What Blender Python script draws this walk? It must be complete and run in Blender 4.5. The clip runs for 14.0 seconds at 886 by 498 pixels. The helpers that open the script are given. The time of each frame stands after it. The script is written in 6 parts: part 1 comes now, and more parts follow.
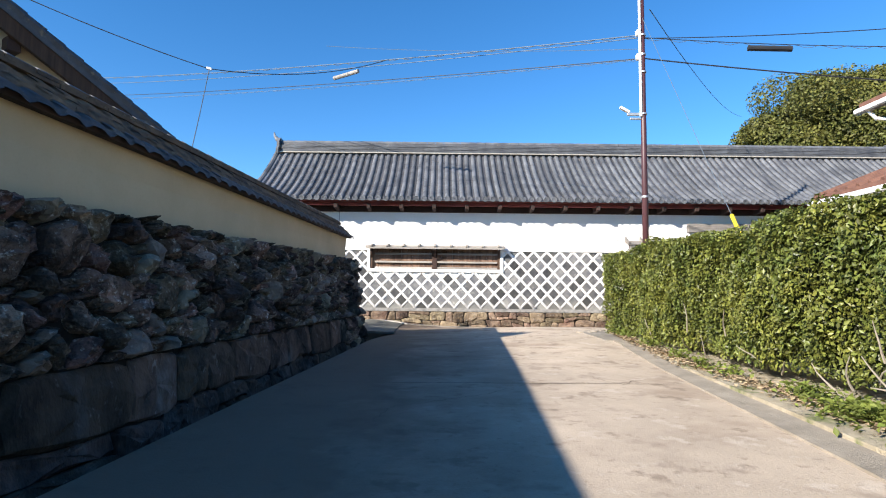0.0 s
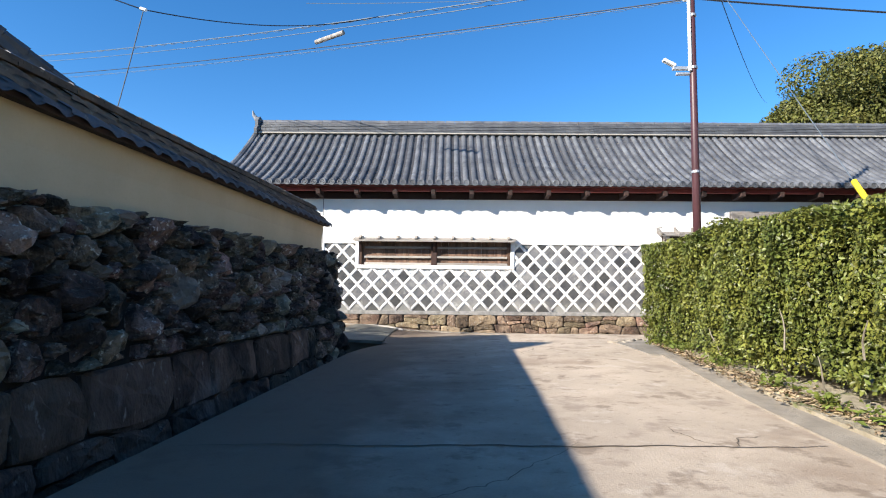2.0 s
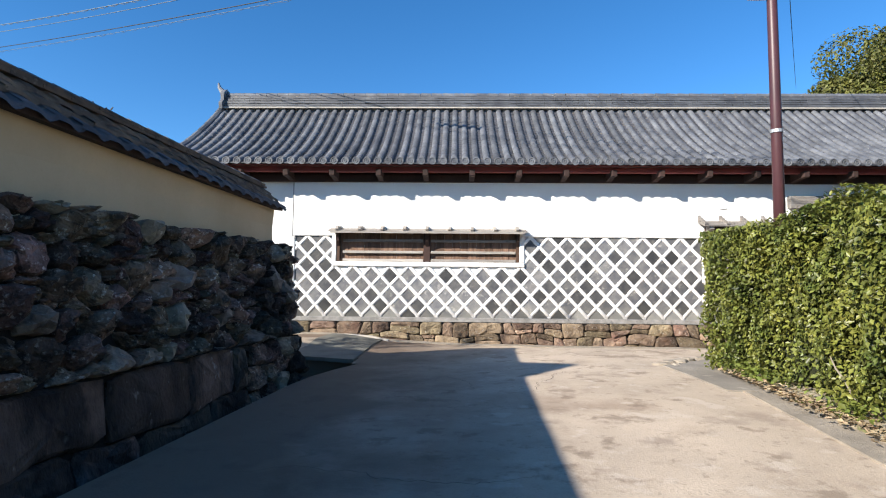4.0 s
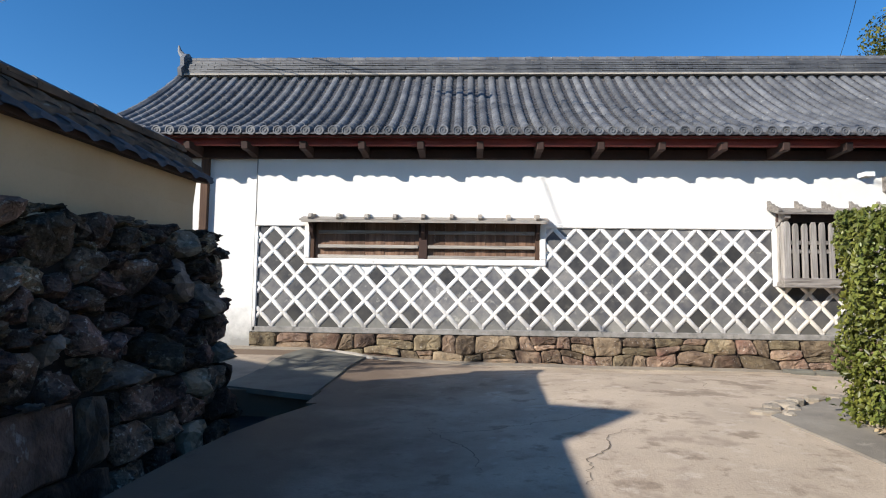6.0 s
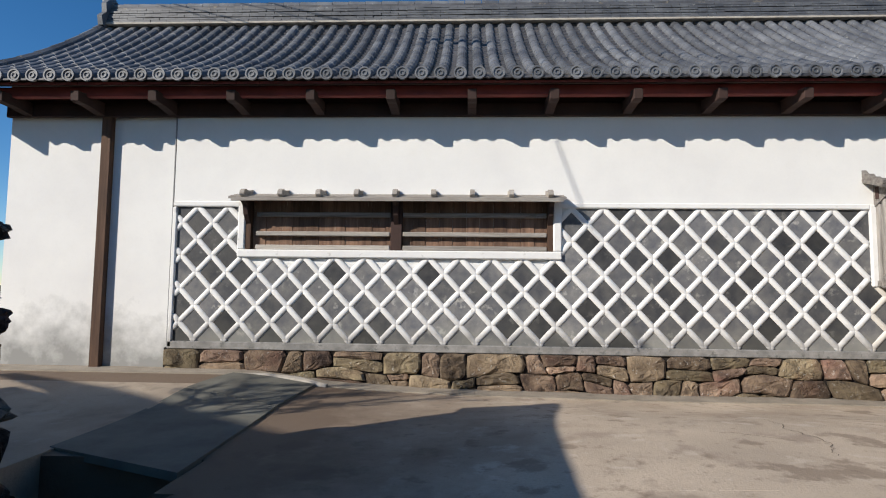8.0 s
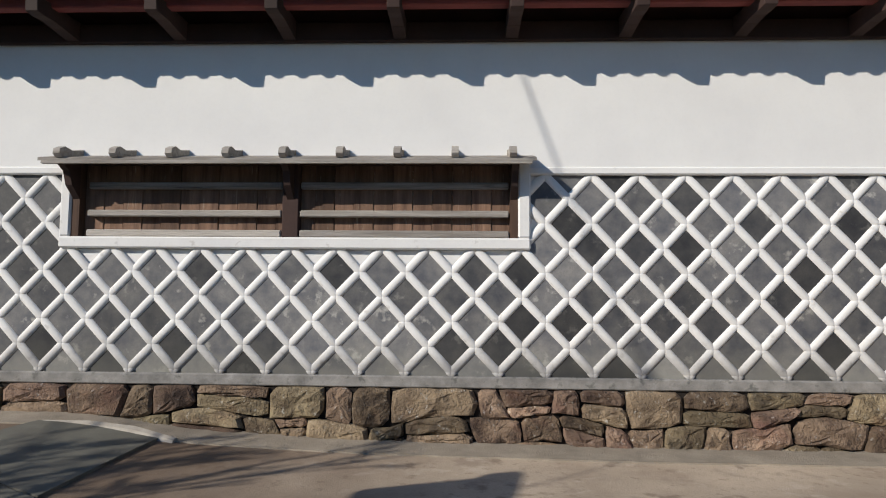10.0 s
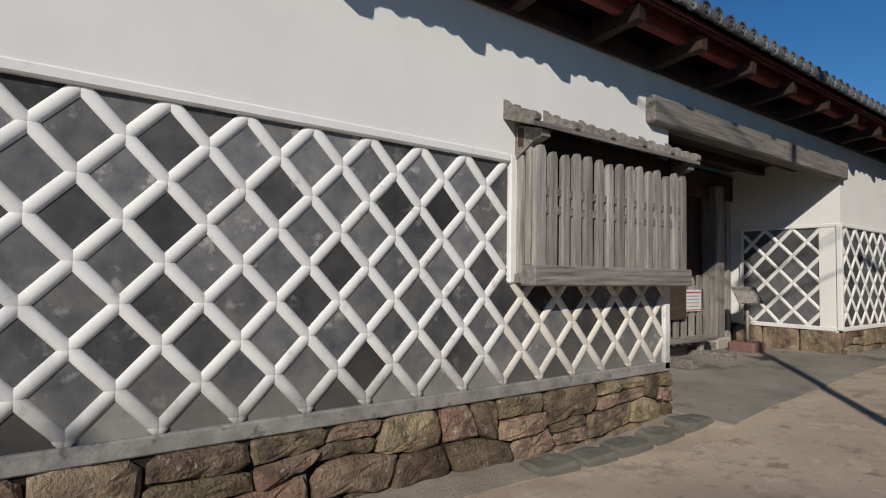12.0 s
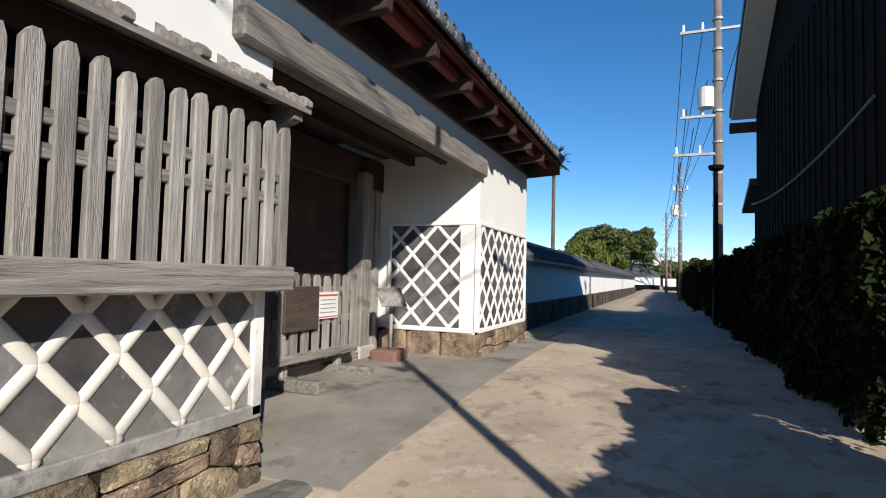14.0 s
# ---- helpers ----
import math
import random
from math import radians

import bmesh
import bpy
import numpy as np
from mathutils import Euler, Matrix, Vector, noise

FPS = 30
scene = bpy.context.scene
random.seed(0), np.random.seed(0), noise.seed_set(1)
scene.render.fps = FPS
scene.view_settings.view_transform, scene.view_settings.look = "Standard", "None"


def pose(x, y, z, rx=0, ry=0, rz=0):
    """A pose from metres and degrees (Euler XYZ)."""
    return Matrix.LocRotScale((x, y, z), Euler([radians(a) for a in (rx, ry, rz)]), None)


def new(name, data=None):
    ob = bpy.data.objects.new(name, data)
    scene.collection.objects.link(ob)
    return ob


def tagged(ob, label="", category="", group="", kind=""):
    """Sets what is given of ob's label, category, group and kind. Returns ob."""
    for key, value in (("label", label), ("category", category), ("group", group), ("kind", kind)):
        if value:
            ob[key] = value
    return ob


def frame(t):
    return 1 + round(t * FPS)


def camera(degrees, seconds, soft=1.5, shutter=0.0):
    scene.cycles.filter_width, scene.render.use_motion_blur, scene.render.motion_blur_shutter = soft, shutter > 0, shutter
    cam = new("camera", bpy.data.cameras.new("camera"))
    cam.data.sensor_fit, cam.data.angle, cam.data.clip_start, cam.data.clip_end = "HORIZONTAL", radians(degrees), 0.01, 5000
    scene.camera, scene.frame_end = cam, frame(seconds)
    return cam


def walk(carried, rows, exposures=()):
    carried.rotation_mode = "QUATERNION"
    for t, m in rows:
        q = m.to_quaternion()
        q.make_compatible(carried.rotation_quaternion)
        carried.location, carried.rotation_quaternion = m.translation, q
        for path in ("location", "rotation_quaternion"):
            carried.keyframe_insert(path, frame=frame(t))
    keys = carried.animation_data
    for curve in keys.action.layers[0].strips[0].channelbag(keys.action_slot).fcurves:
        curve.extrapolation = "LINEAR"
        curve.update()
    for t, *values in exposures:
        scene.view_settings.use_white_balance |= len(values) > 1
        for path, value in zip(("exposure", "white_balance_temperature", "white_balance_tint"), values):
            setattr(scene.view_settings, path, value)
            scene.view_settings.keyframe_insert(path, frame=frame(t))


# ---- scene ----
cam = camera(77.4, 14.0, soft=1.1)
METRES, EYE = 17.0, 1.0
ROWS = [
    (0.0, 0.0, 0.0, 0.0, -0.05, 4.46, -0.6),
    (0.5, 0.0004, 0.0337, 0.001, 0.09, 4.48, -0.66),
    (1.0, 0.0026, 0.0707, 0.0002, 0.17, 4.47, -0.56),
    (1.5, 0.0038, 0.1075, 0.001, 0.39, 4.4, -0.6),
    (2.0, 0.0084, 0.145, 0.001, 0.59, 4.39, -0.53),
    (2.5, 0.0122, 0.1821, 0.0024, 0.81, 4.37, -0.56),
    (3.0, 0.0173, 0.2202, 0.0033, 0.96, 4.36, -0.57),
    (5.5, 0.0258, 0.4076, 0.01, 2.06, 4.16, -0.65),
    (6.0, 0.028, 0.4435, 0.011, 2.2, 4.17, -0.73),
    (6.5, 0.0318, 0.4813, 0.0105, 1.98, 4.21, -0.63),
    (7.0, 0.0333, 0.5189, 0.0107, 2.05, 4.21, -0.66),
    (9.5, 0.0633, 0.6923, 0.0157, 2.91, 4.02, -0.53),
    (10.0, 0.0752, 0.7248, 0.0176, 1.86, 3.67, -0.42),
    (10.5, 0.0903, 0.7536, 0.022, -0.56, 3.09, -0.41),
    (11.0, 0.1126, 0.7778, 0.0226, -9.27, 3.15, -0.4),
    (11.5, 0.1300, 0.8040, 0.0241, -22.48, 2.40, -0.71),
    (12.0, 0.1583, 0.8204, 0.0218, -36.47, 2.55, -0.92),
    (12.5, 0.1883, 0.8360, 0.0220, -46.39, 2.76, -0.98),
    (13.0, 0.2183, 0.8441, 0.0207, -55.34, 3.08, -1.03),
    (13.5, 0.2517, 0.8514, 0.0233, -63.17, 2.85, -1.34),
    (14.0, 0.2872, 0.8572, 0.0240, -68.02, 2.87, -1.39),
]
walk(cam, [(t, pose(0, 0, EYE) @ pose(METRES * x, METRES * y, METRES * z, 90 + pitch, roll, yaw)) for t, x, y, z, yaw, pitch, roll in ROWS],
     exposures=[(0.0, 1.1), (3.0, 1.03), (5.5, 0.68), (7.0, 0.32), (9.5, -0.1), (10.5, -0.24), (11.5, -0.46), (12.5, -0.42), (13.0, -0.26), (13.5, 0.05), (14.0, 0.34)])

# sun from behind on the walker's side of the lane; SUN_TO is the way its light travels over the ground
SUN_EL, SUN_AZ = radians(26.8), math.atan2(0.622, 0.783)
sun_way = Vector((math.cos(SUN_AZ) * math.cos(SUN_EL), math.sin(SUN_AZ) * math.cos(SUN_EL), -math.sin(SUN_EL)))
sun = new("sun", bpy.data.lights.new("sun", "SUN"))
sun.data.energy, sun.data.angle, sun.data.color = 5.0, radians(0.53), (1.0, 0.93, 0.83)
sun.rotation_mode = "QUATERNION"
sun.rotation_quaternion = sun_way.to_track_quat("-Z", "Y")

world = bpy.data.worlds.new("sky")
scene.world = world
world.use_nodes = True
wt = world.node_tree
sky = wt.nodes.new("ShaderNodeTexSky")
sky.sky_type, sky.sun_disc = "NISHITA", False
sky.sun_elevation = SUN_EL
sky.sun_rotation = math.atan2(-sun_way.x, -sun_way.y)
sky.altitude = 2000
sky.air_density, sky.dust_density, sky.ozone_density = 1.0, 0.0, 3.0
deep = wt.nodes.new("ShaderNodeHueSaturation")
deep.inputs["Saturation"].default_value = 1.26
wt.links.new(sky.outputs[0], deep.inputs["Color"])
wt.links.new(deep.outputs[0], wt.nodes["Background"].inputs[0])
wt.nodes["Background"].inputs[1].default_value = 0.118

# ---------------------------------------------------------------- materials


def mat(name, c1, c2, scale=2.0, fine=40.0, rough=0.85, bump=0.3, dist=0.01, metal=0.0, rnd=0.0, island=0.0, stretch=(1, 1, 1),
        spots=None, grime=None, spec=0.3, fine_mix=0.35, detail=6.0, leaf=0.0, hue=0.0, moss=None, patch=()):
    """c1 to c2 by a broad and a fine noise in metres; rnd / island: value spread by object / by loose piece; spots: (colour, scale, threshold);
    grime: (z0, z1, colour); patch: broad stains (colour, scale, low, high, amount)."""
    m = bpy.data.materials.new(name)
    m.use_nodes = True
    nt = m.node_tree
    N, L = nt.nodes, nt.links
    bs = N["Principled BSDF"]
    geo = N.new("ShaderNodeNewGeometry")
    mp = N.new("ShaderNodeMapping")
    mp.inputs["Scale"].default_value = stretch
    L.new(geo.outputs["Position"], mp.inputs["Vector"])

    def noise_node(sc, det=detail):
        n = N.new("ShaderNodeTexNoise")
        n.inputs["Scale"].default_value, n.inputs["Detail"].default_value, n.inputs["Roughness"].default_value = sc, det, 0.62
        L.new(mp.outputs[0], n.inputs["Vector"])
        return n

    def mix(a, b, f, mode="MIX"):
        x = N.new("ShaderNodeMix")
        x.data_type, x.blend_type = "RGBA", mode
        for s, v in ((0, f), (6, a), (7, b)):
            if hasattr(v, "links"):
                L.new(v, x.inputs[s])
            else:
                x.inputs[s].default_value = (*v, 1) if isinstance(v, tuple) else v
        return x.outputs[2]

    def ramp(sock, lo, hi, a=0.0, b=1.0):
        r = N.new("ShaderNodeMapRange")
        r.clamp = True
        for i, v in zip((1, 2, 3, 4), (lo, hi, a, b)):
            r.inputs[i].default_value = v
        L.new(sock, r.inputs[0])
        return r.outputs[0]

    big, small = noise_node(scale), noise_node(fine, 3.0)
    col = mix(c1, c2, ramp(big.outputs[0], 0.32, 0.68))
    dark = tuple(v * 0.6 for v in c1)
    col = mix(col, dark, ramp(small.outputs[0], 0.5, 0.78, 0.0, fine_mix))
    if spots:
        sp = noise_node(spots[1], 4.0)
        col = mix(col, spots[0], ramp(sp.outputs[0], spots[2], spots[2] + 0.1, 0.0, 0.85))
    for tint, psc, lo, hi, amount in patch:
        pn = noise_node(psc, 7.0)
        col = mix(col, tint, ramp(pn.outputs[0], lo, hi, 0.0, amount))
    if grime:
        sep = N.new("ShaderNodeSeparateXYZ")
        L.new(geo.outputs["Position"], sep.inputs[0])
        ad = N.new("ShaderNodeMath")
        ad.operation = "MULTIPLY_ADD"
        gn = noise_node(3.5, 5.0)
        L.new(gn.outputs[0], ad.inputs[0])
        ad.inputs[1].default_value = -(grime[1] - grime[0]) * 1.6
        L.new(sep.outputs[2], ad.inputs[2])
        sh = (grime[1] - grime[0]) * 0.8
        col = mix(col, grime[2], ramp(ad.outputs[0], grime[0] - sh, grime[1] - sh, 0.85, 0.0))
    if moss:                                           # mossy stain, darkened with lane shade, from a line x = moss[0] over about moss[1] metres
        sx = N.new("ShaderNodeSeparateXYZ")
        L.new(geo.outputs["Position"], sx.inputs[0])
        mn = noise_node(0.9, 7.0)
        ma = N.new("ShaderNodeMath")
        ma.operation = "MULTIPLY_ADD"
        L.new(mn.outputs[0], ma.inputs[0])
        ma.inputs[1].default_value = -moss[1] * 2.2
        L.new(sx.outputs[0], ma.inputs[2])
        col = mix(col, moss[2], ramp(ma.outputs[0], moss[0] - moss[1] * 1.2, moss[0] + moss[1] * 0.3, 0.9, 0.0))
    if rnd or island:
        src = N.new("ShaderNodeObjectInfo").outputs["Random"] if rnd else geo.outputs["Random Per Island"]
        k = rnd or island
        hsv = N.new("ShaderNodeHueSaturation")
        L.new(ramp(src, 0, 1, 1 - k, 1 + k), hsv.inputs["Value"])
        if island or hue:
            h = N.new("ShaderNodeMath")
            h.operation = "FRACT"
            h7 = N.new("ShaderNodeMath")
            h7.operation = "MULTIPLY"
            h7.inputs[1].default_value = 7.3
            L.new(src, h7.inputs[0])
            L.new(h7.outputs[0], h.inputs[0])
            hw = hue or 0.012
            L.new(ramp(h.outputs[0], 0, 1, 0.5 - hw, 0.5 + hw), hsv.inputs["Hue"])
        L.new(col, hsv.inputs["Color"])
        col = hsv.outputs[0]
    L.new(col, bs.inputs["Base Color"])
    bs.inputs["Roughness"].default_value, bs.inputs["Metallic"].default_value = rough, metal
    bs.inputs["Specular IOR Level"].default_value = spec
    if bump:
        bp = N.new("ShaderNodeBump")
        bp.inputs["Strength"].default_value, bp.inputs["Distance"].default_value = bump, dist
        ad = N.new("ShaderNodeMath")
        ad.operation = "MULTIPLY_ADD"
        L.new(small.outputs[0], ad.inputs[0])
        ad.inputs[1].default_value = 0.5
        L.new(big.outputs[0], ad.inputs[2])
        L.new(ad.outputs[0], bp.inputs["Height"])
        L.new(bp.outputs[0], bs.inputs["Normal"])
    if leaf:
        tr, ms = N.new("ShaderNodeBsdfTranslucent"), N.new("ShaderNodeMixShader")
        L.new(col, tr.inputs[0])
        ms.inputs[0].default_value = leaf
        L.new(bs.outputs[0], ms.inputs[1])
        L.new(tr.outputs[0], ms.inputs[2])
        L.new(ms.outputs[0], N["Material Output"].inputs["Surface"])
    return m


M_PLASTER = mat("white_plaster", (0.80, 0.79, 0.76), (0.74, 0.73, 0.71), 1.2, 30, 0.9, 0.08, fine_mix=0.06)
M_PLASTER_OLD = mat("white_plaster_stained_foot", (0.80, 0.79, 0.76), (0.73, 0.72, 0.70), 1.2, 30, 0.9, 0.08, fine_mix=0.06, grime=(0.2, 0.95, (0.20, 0.20, 0.19)))
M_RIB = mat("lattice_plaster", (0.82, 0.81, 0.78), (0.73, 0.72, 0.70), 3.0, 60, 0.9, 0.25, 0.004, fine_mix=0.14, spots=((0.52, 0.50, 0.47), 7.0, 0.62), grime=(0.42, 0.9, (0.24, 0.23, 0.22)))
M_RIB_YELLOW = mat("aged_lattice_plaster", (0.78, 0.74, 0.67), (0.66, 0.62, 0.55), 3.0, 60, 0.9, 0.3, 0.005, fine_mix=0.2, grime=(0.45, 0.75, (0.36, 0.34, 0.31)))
M_BAND = mat("cement_foot_band", (0.35, 0.335, 0.315), (0.17, 0.165, 0.155), 6.0, 50, 0.95, 0.8, 0.01, spots=((0.13, 0.13, 0.12), 11.0, 0.57), fine_mix=0.5, detail=9.0)
M_TILE = mat("grey_slate_tile", (0.165, 0.16, 0.152), (0.07, 0.073, 0.084), 6.0, 70, 0.65, 0.4, 0.003, rnd=0.68, spots=((0.30, 0.29, 0.265), 7.0, 0.6), fine_mix=0.6, detail=10.0, grime=(0.40, 0.8, (0.19, 0.185, 0.16)))
M_TILE_DK = mat("dark_slate_tile", (0.12, 0.12, 0.125), (0.075, 0.075, 0.08), 7.0, 90, 0.75, 0.3, 0.003, rnd=0.4, spots=((0.22, 0.22, 0.21), 9.0, 0.62))
M_BASE = mat("tan_base_stone", (0.33, 0.25, 0.165), (0.085, 0.058, 0.042), 4.5, 45, 0.95, 1.0, 0.05, hue=0.022, detail=10.0, rnd=0.42, spots=((0.44, 0.41, 0.36), 22.0, 0.61), fine_mix=0.7, patch=(((0.045, 0.034, 0.028), 5.0, 0.55, 0.63, 0.65), ((0.27, 0.13, 0.085), 1.6, 0.58, 0.66, 0.2)))
M_MORTAR = mat("dark_joint_earth", (0.03, 0.024, 0.02), (0.012, 0.010, 0.009), 8.0, 60, 1.0, 0.5)
M_RUBBLE = mat("dark_mossy_rubble", (0.28, 0.185, 0.135), (0.065, 0.041, 0.031), 6.0, 30, 0.95, 1.0, 0.06, rnd=0.65, spots=((0.50, 0.43, 0.36), 24.0, 0.565), fine_mix=0.9, hue=0.03, detail=10.0, patch=(((0.014, 0.011, 0.010), 1.2, 0.49, 0.58, 0.8), ((0.02, 0.016, 0.014), 9.0, 0.54, 0.62, 0.7)))
M_BLOCK = mat("stained_foot_block", (0.165, 0.117, 0.087), (0.032, 0.023, 0.019), 2.6, 30, 0.95, 1.0, 0.05, rnd=0.45, hue=0.02, detail=10.0, spots=((0.34, 0.32, 0.30), 12.0, 0.62), stretch=(1, 1, 0.5), fine_mix=0.85, patch=(((0.24, 0.235, 0.23), 1.7, 0.57, 0.67, 0.42), ((0.012, 0.010, 0.009), 1.5, 0.51, 0.6, 0.75)))
M_PALE = mat("pale_stone", (0.29, 0.235, 0.18), (0.13, 0.10, 0.08), 8.0, 60, 0.95, 0.8, 0.02, rnd=0.4, fine_mix=0.7, hue=0.02, spots=((0.42, 0.38, 0.33), 14.0, 0.6), patch=(((0.03, 0.024, 0.02), 5.0, 0.54, 0.64, 0.6),))
M_MUD = mat("ochre_mud_plaster", (0.58, 0.45, 0.29), (0.48, 0.37, 0.235), 0.9, 35, 0.95, 0.15, fine_mix=0.12)
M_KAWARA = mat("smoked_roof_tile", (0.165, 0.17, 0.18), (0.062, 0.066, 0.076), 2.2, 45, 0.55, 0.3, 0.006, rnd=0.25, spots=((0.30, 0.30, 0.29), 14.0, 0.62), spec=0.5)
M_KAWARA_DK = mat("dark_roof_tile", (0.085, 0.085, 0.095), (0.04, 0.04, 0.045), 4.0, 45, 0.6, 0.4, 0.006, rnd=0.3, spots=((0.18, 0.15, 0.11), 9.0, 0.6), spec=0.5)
M_WALLTILE = mat("weathered_brown_roof_tile", (0.20, 0.135, 0.085), (0.06, 0.046, 0.038), 5.0, 45, 0.8, 0.5, 0.008, rnd=0.3, spots=((0.25, 0.21, 0.15), 12.0, 0.62))
M_REDTILE = mat("red_brown_roof_tile", (0.20, 0.10, 0.07), (0.12, 0.06, 0.045), 4.0, 40, 0.8, 0.3, rnd=0.2)
M_OLDWOOD = mat("silver_grey_timber", (0.43, 0.40, 0.37), (0.18, 0.164, 0.148), 2.8, 26, 0.88, 1.0, 0.016, rnd=0.25, stretch=(9, 9, 0.6), fine_mix=0.85, detail=9.0, spots=((0.085, 0.075, 0.065), 5.0, 0.63))
M_OLDWOOD_H = mat("silver_grey_beam", (0.36, 0.33, 0.30), (0.135, 0.12, 0.108), 2.8, 26, 0.88, 1.0, 0.018, rnd=0.15, stretch=(0.5, 9, 9), fine_mix=0.85, detail=9.0, spots=((0.065, 0.057, 0.05), 5.0, 0.60))
M_SHUTTER = mat("sun_bleached_brown_board", (0.25, 0.15, 0.10), (0.10, 0.058, 0.04), 2.5, 30, 0.8, 0.7, 0.008, rnd=0.4, stretch=(7, 7, 0.6), fine_mix=0.6, spots=((0.36, 0.29, 0.22), 6.0, 0.63))
M_PALEWOOD = mat("sun_bleached_timber", (0.50, 0.46, 0.41), (0.27, 0.24, 0.21), 2.8, 26, 0.9, 0.9, 0.012, rnd=0.2, stretch=(0.5, 9, 9), fine_mix=0.6, detail=9.0)
M_BROWN = mat("brown_board", (0.13, 0.075, 0.048), (0.06, 0.035, 0.025), 2.5, 30, 0.8, 0.6, 0.008, rnd=0.4, stretch=(7, 7, 0.6), fine_mix=0.5)
M_EAVE = mat("dark_red_eave_wood", (0.25, 0.058, 0.05), (0.13, 0.034, 0.03), 2.0, 25, 0.7, 0.4, 0.006, rnd=0.2, stretch=(1, 3, 3))
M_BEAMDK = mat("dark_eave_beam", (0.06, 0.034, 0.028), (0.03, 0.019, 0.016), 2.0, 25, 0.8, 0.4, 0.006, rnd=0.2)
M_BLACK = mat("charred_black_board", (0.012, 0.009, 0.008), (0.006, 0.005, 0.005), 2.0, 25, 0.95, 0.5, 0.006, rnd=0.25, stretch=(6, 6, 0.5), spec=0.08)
M_ROAD = mat("tan_concrete", (0.43, 0.35, 0.265), (0.27, 0.218, 0.165), 0.8, 55, 0.93, 0.6, 0.012, spots=((0.25, 0.205, 0.16), 1.9, 0.565), fine_mix=0.6, detail=10.0, patch=(((0.20, 0.15, 0.11), 0.55, 0.54, 0.68, 0.45), ((0.46, 0.40, 0.33), 3.2, 0.58, 0.66, 0.35)))
# moss term: brown stain by the wall, its tone also carrying the lane's shade
M_LANE = mat("mossy_shaded_tan_concrete", (0.57, 0.465, 0.355), (0.39, 0.315, 0.24), 0.8, 55, 0.93, 0.6, 0.012, spots=((0.33, 0.26, 0.20), 1.9, 0.565), fine_mix=0.6, detail=10.0, moss=(-0.5, 1.3, (0.135, 0.093, 0.064)), patch=(((0.26, 0.185, 0.13), 0.55, 0.52, 0.66, 0.55), ((0.62, 0.53, 0.43), 3.2, 0.57, 0.65, 0.5), ((0.19, 0.138, 0.098), 2.3, 0.575, 0.64, 0.6), ((0.20, 0.15, 0.11), 11.0, 0.60, 0.66, 0.4)))
M_CORNER = mat("worn_corner_asphalt", (0.33, 0.295, 0.245), (0.20, 0.178, 0.15), 1.6, 80, 0.97, 0.9, 0.012, fine_mix=0.7, detail=10.0, spots=((0.42, 0.38, 0.31), 5.0, 0.6))
M_SLAB = mat("grey_green_concrete", (0.18, 0.175, 0.145), (0.11, 0.105, 0.09), 2.2, 60, 0.93, 0.3, 0.005, fine_mix=0.3)
M_APRON = mat("grey_asphalt_apron", (0.35, 0.32, 0.275), (0.21, 0.193, 0.168), 1.3, 70, 0.95, 1.0, 0.012, fine_mix=0.75, detail=10.0, spots=((0.12, 0.11, 0.10), 1.6, 0.58))
M_EDGE = mat("worn_gravel_edge", (0.40, 0.345, 0.275), (0.26, 0.225, 0.18), 3.0, 70, 1.0, 0.9, 0.02, fine_mix=0.6)
M_SOIL = mat("leaf_littered_soil", (0.50, 0.43, 0.32), (0.31, 0.265, 0.18), 5.0, 60, 1.0, 1.0, 0.03, spots=((0.14, 0.17, 0.05), 2.2, 0.56), fine_mix=0.6)
M_GROUND = mat("ground_earth", (0.14, 0.12, 0.08), (0.08, 0.08, 0.04), 0.5, 20, 1.0, 0.5, 0.03)
# gutter floor near black: wetness and the channel's shade in one colour
M_GUTTER = mat("wet_shaded_gutter", (0.035, 0.028, 0.024), (0.015, 0.013, 0.012), 3.0, 40, 0.95, 0.5, 0.02)
M_CRACK = mat("crack_shadow_dirt", (0.13, 0.105, 0.08), (0.08, 0.065, 0.05), 8.0, 60, 1.0, 0)
M_LEAF = mat("hedge_leaf", (0.20, 0.205, 0.04), (0.085, 0.115, 0.026), 2.5, 25, 0.42, 0, island=0.55, spec=0.45, leaf=0.25, fine_mix=0.1)
# hedge_leaf copy taken near black: the roadside shade is put into the colour
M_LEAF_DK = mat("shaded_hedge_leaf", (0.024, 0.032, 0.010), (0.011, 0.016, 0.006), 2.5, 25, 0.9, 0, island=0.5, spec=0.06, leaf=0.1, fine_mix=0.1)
M_LEAF_LO = mat("fresh_weed_leaf", (0.20, 0.24, 0.05), (0.13, 0.16, 0.035), 2.5, 25, 0.6, 0, island=0.4, leaf=0.3, fine_mix=0.1)
M_LITTER = mat("dry_fallen_leaf", (0.42, 0.33, 0.21), (0.28, 0.20, 0.12), 5, 25, 0.9, 0, island=0.5)
# solid hedge core, dark to stand for the shade between the leaves
M_HEDGE_IN = mat("hedge_core_shade", (0.035, 0.04, 0.014), (0.018, 0.022, 0.01), 6, 30, 1.0, 0.8, 0.05)
M_TREELEAF = mat("evergreen_tree_leaf", (0.14, 0.135, 0.03), (0.065, 0.075, 0.018), 0.6, 8, 0.55, 0, island=0.6, leaf=0.15, fine_mix=0.1)
M_FARLEAF = mat("far_tree_leaf", (0.10, 0.12, 0.03), (0.06, 0.08, 0.025), 0.5, 8, 0.6, 0, island=0.5, leaf=0.2, fine_mix=0.1)
M_BUSHLEAF = mat("sunlit_bush_leaf", (0.17, 0.19, 0.03), (0.10, 0.13, 0.025), 0.7, 10, 0.5, 0, island=0.5, leaf=0.25, fine_mix=0.1)
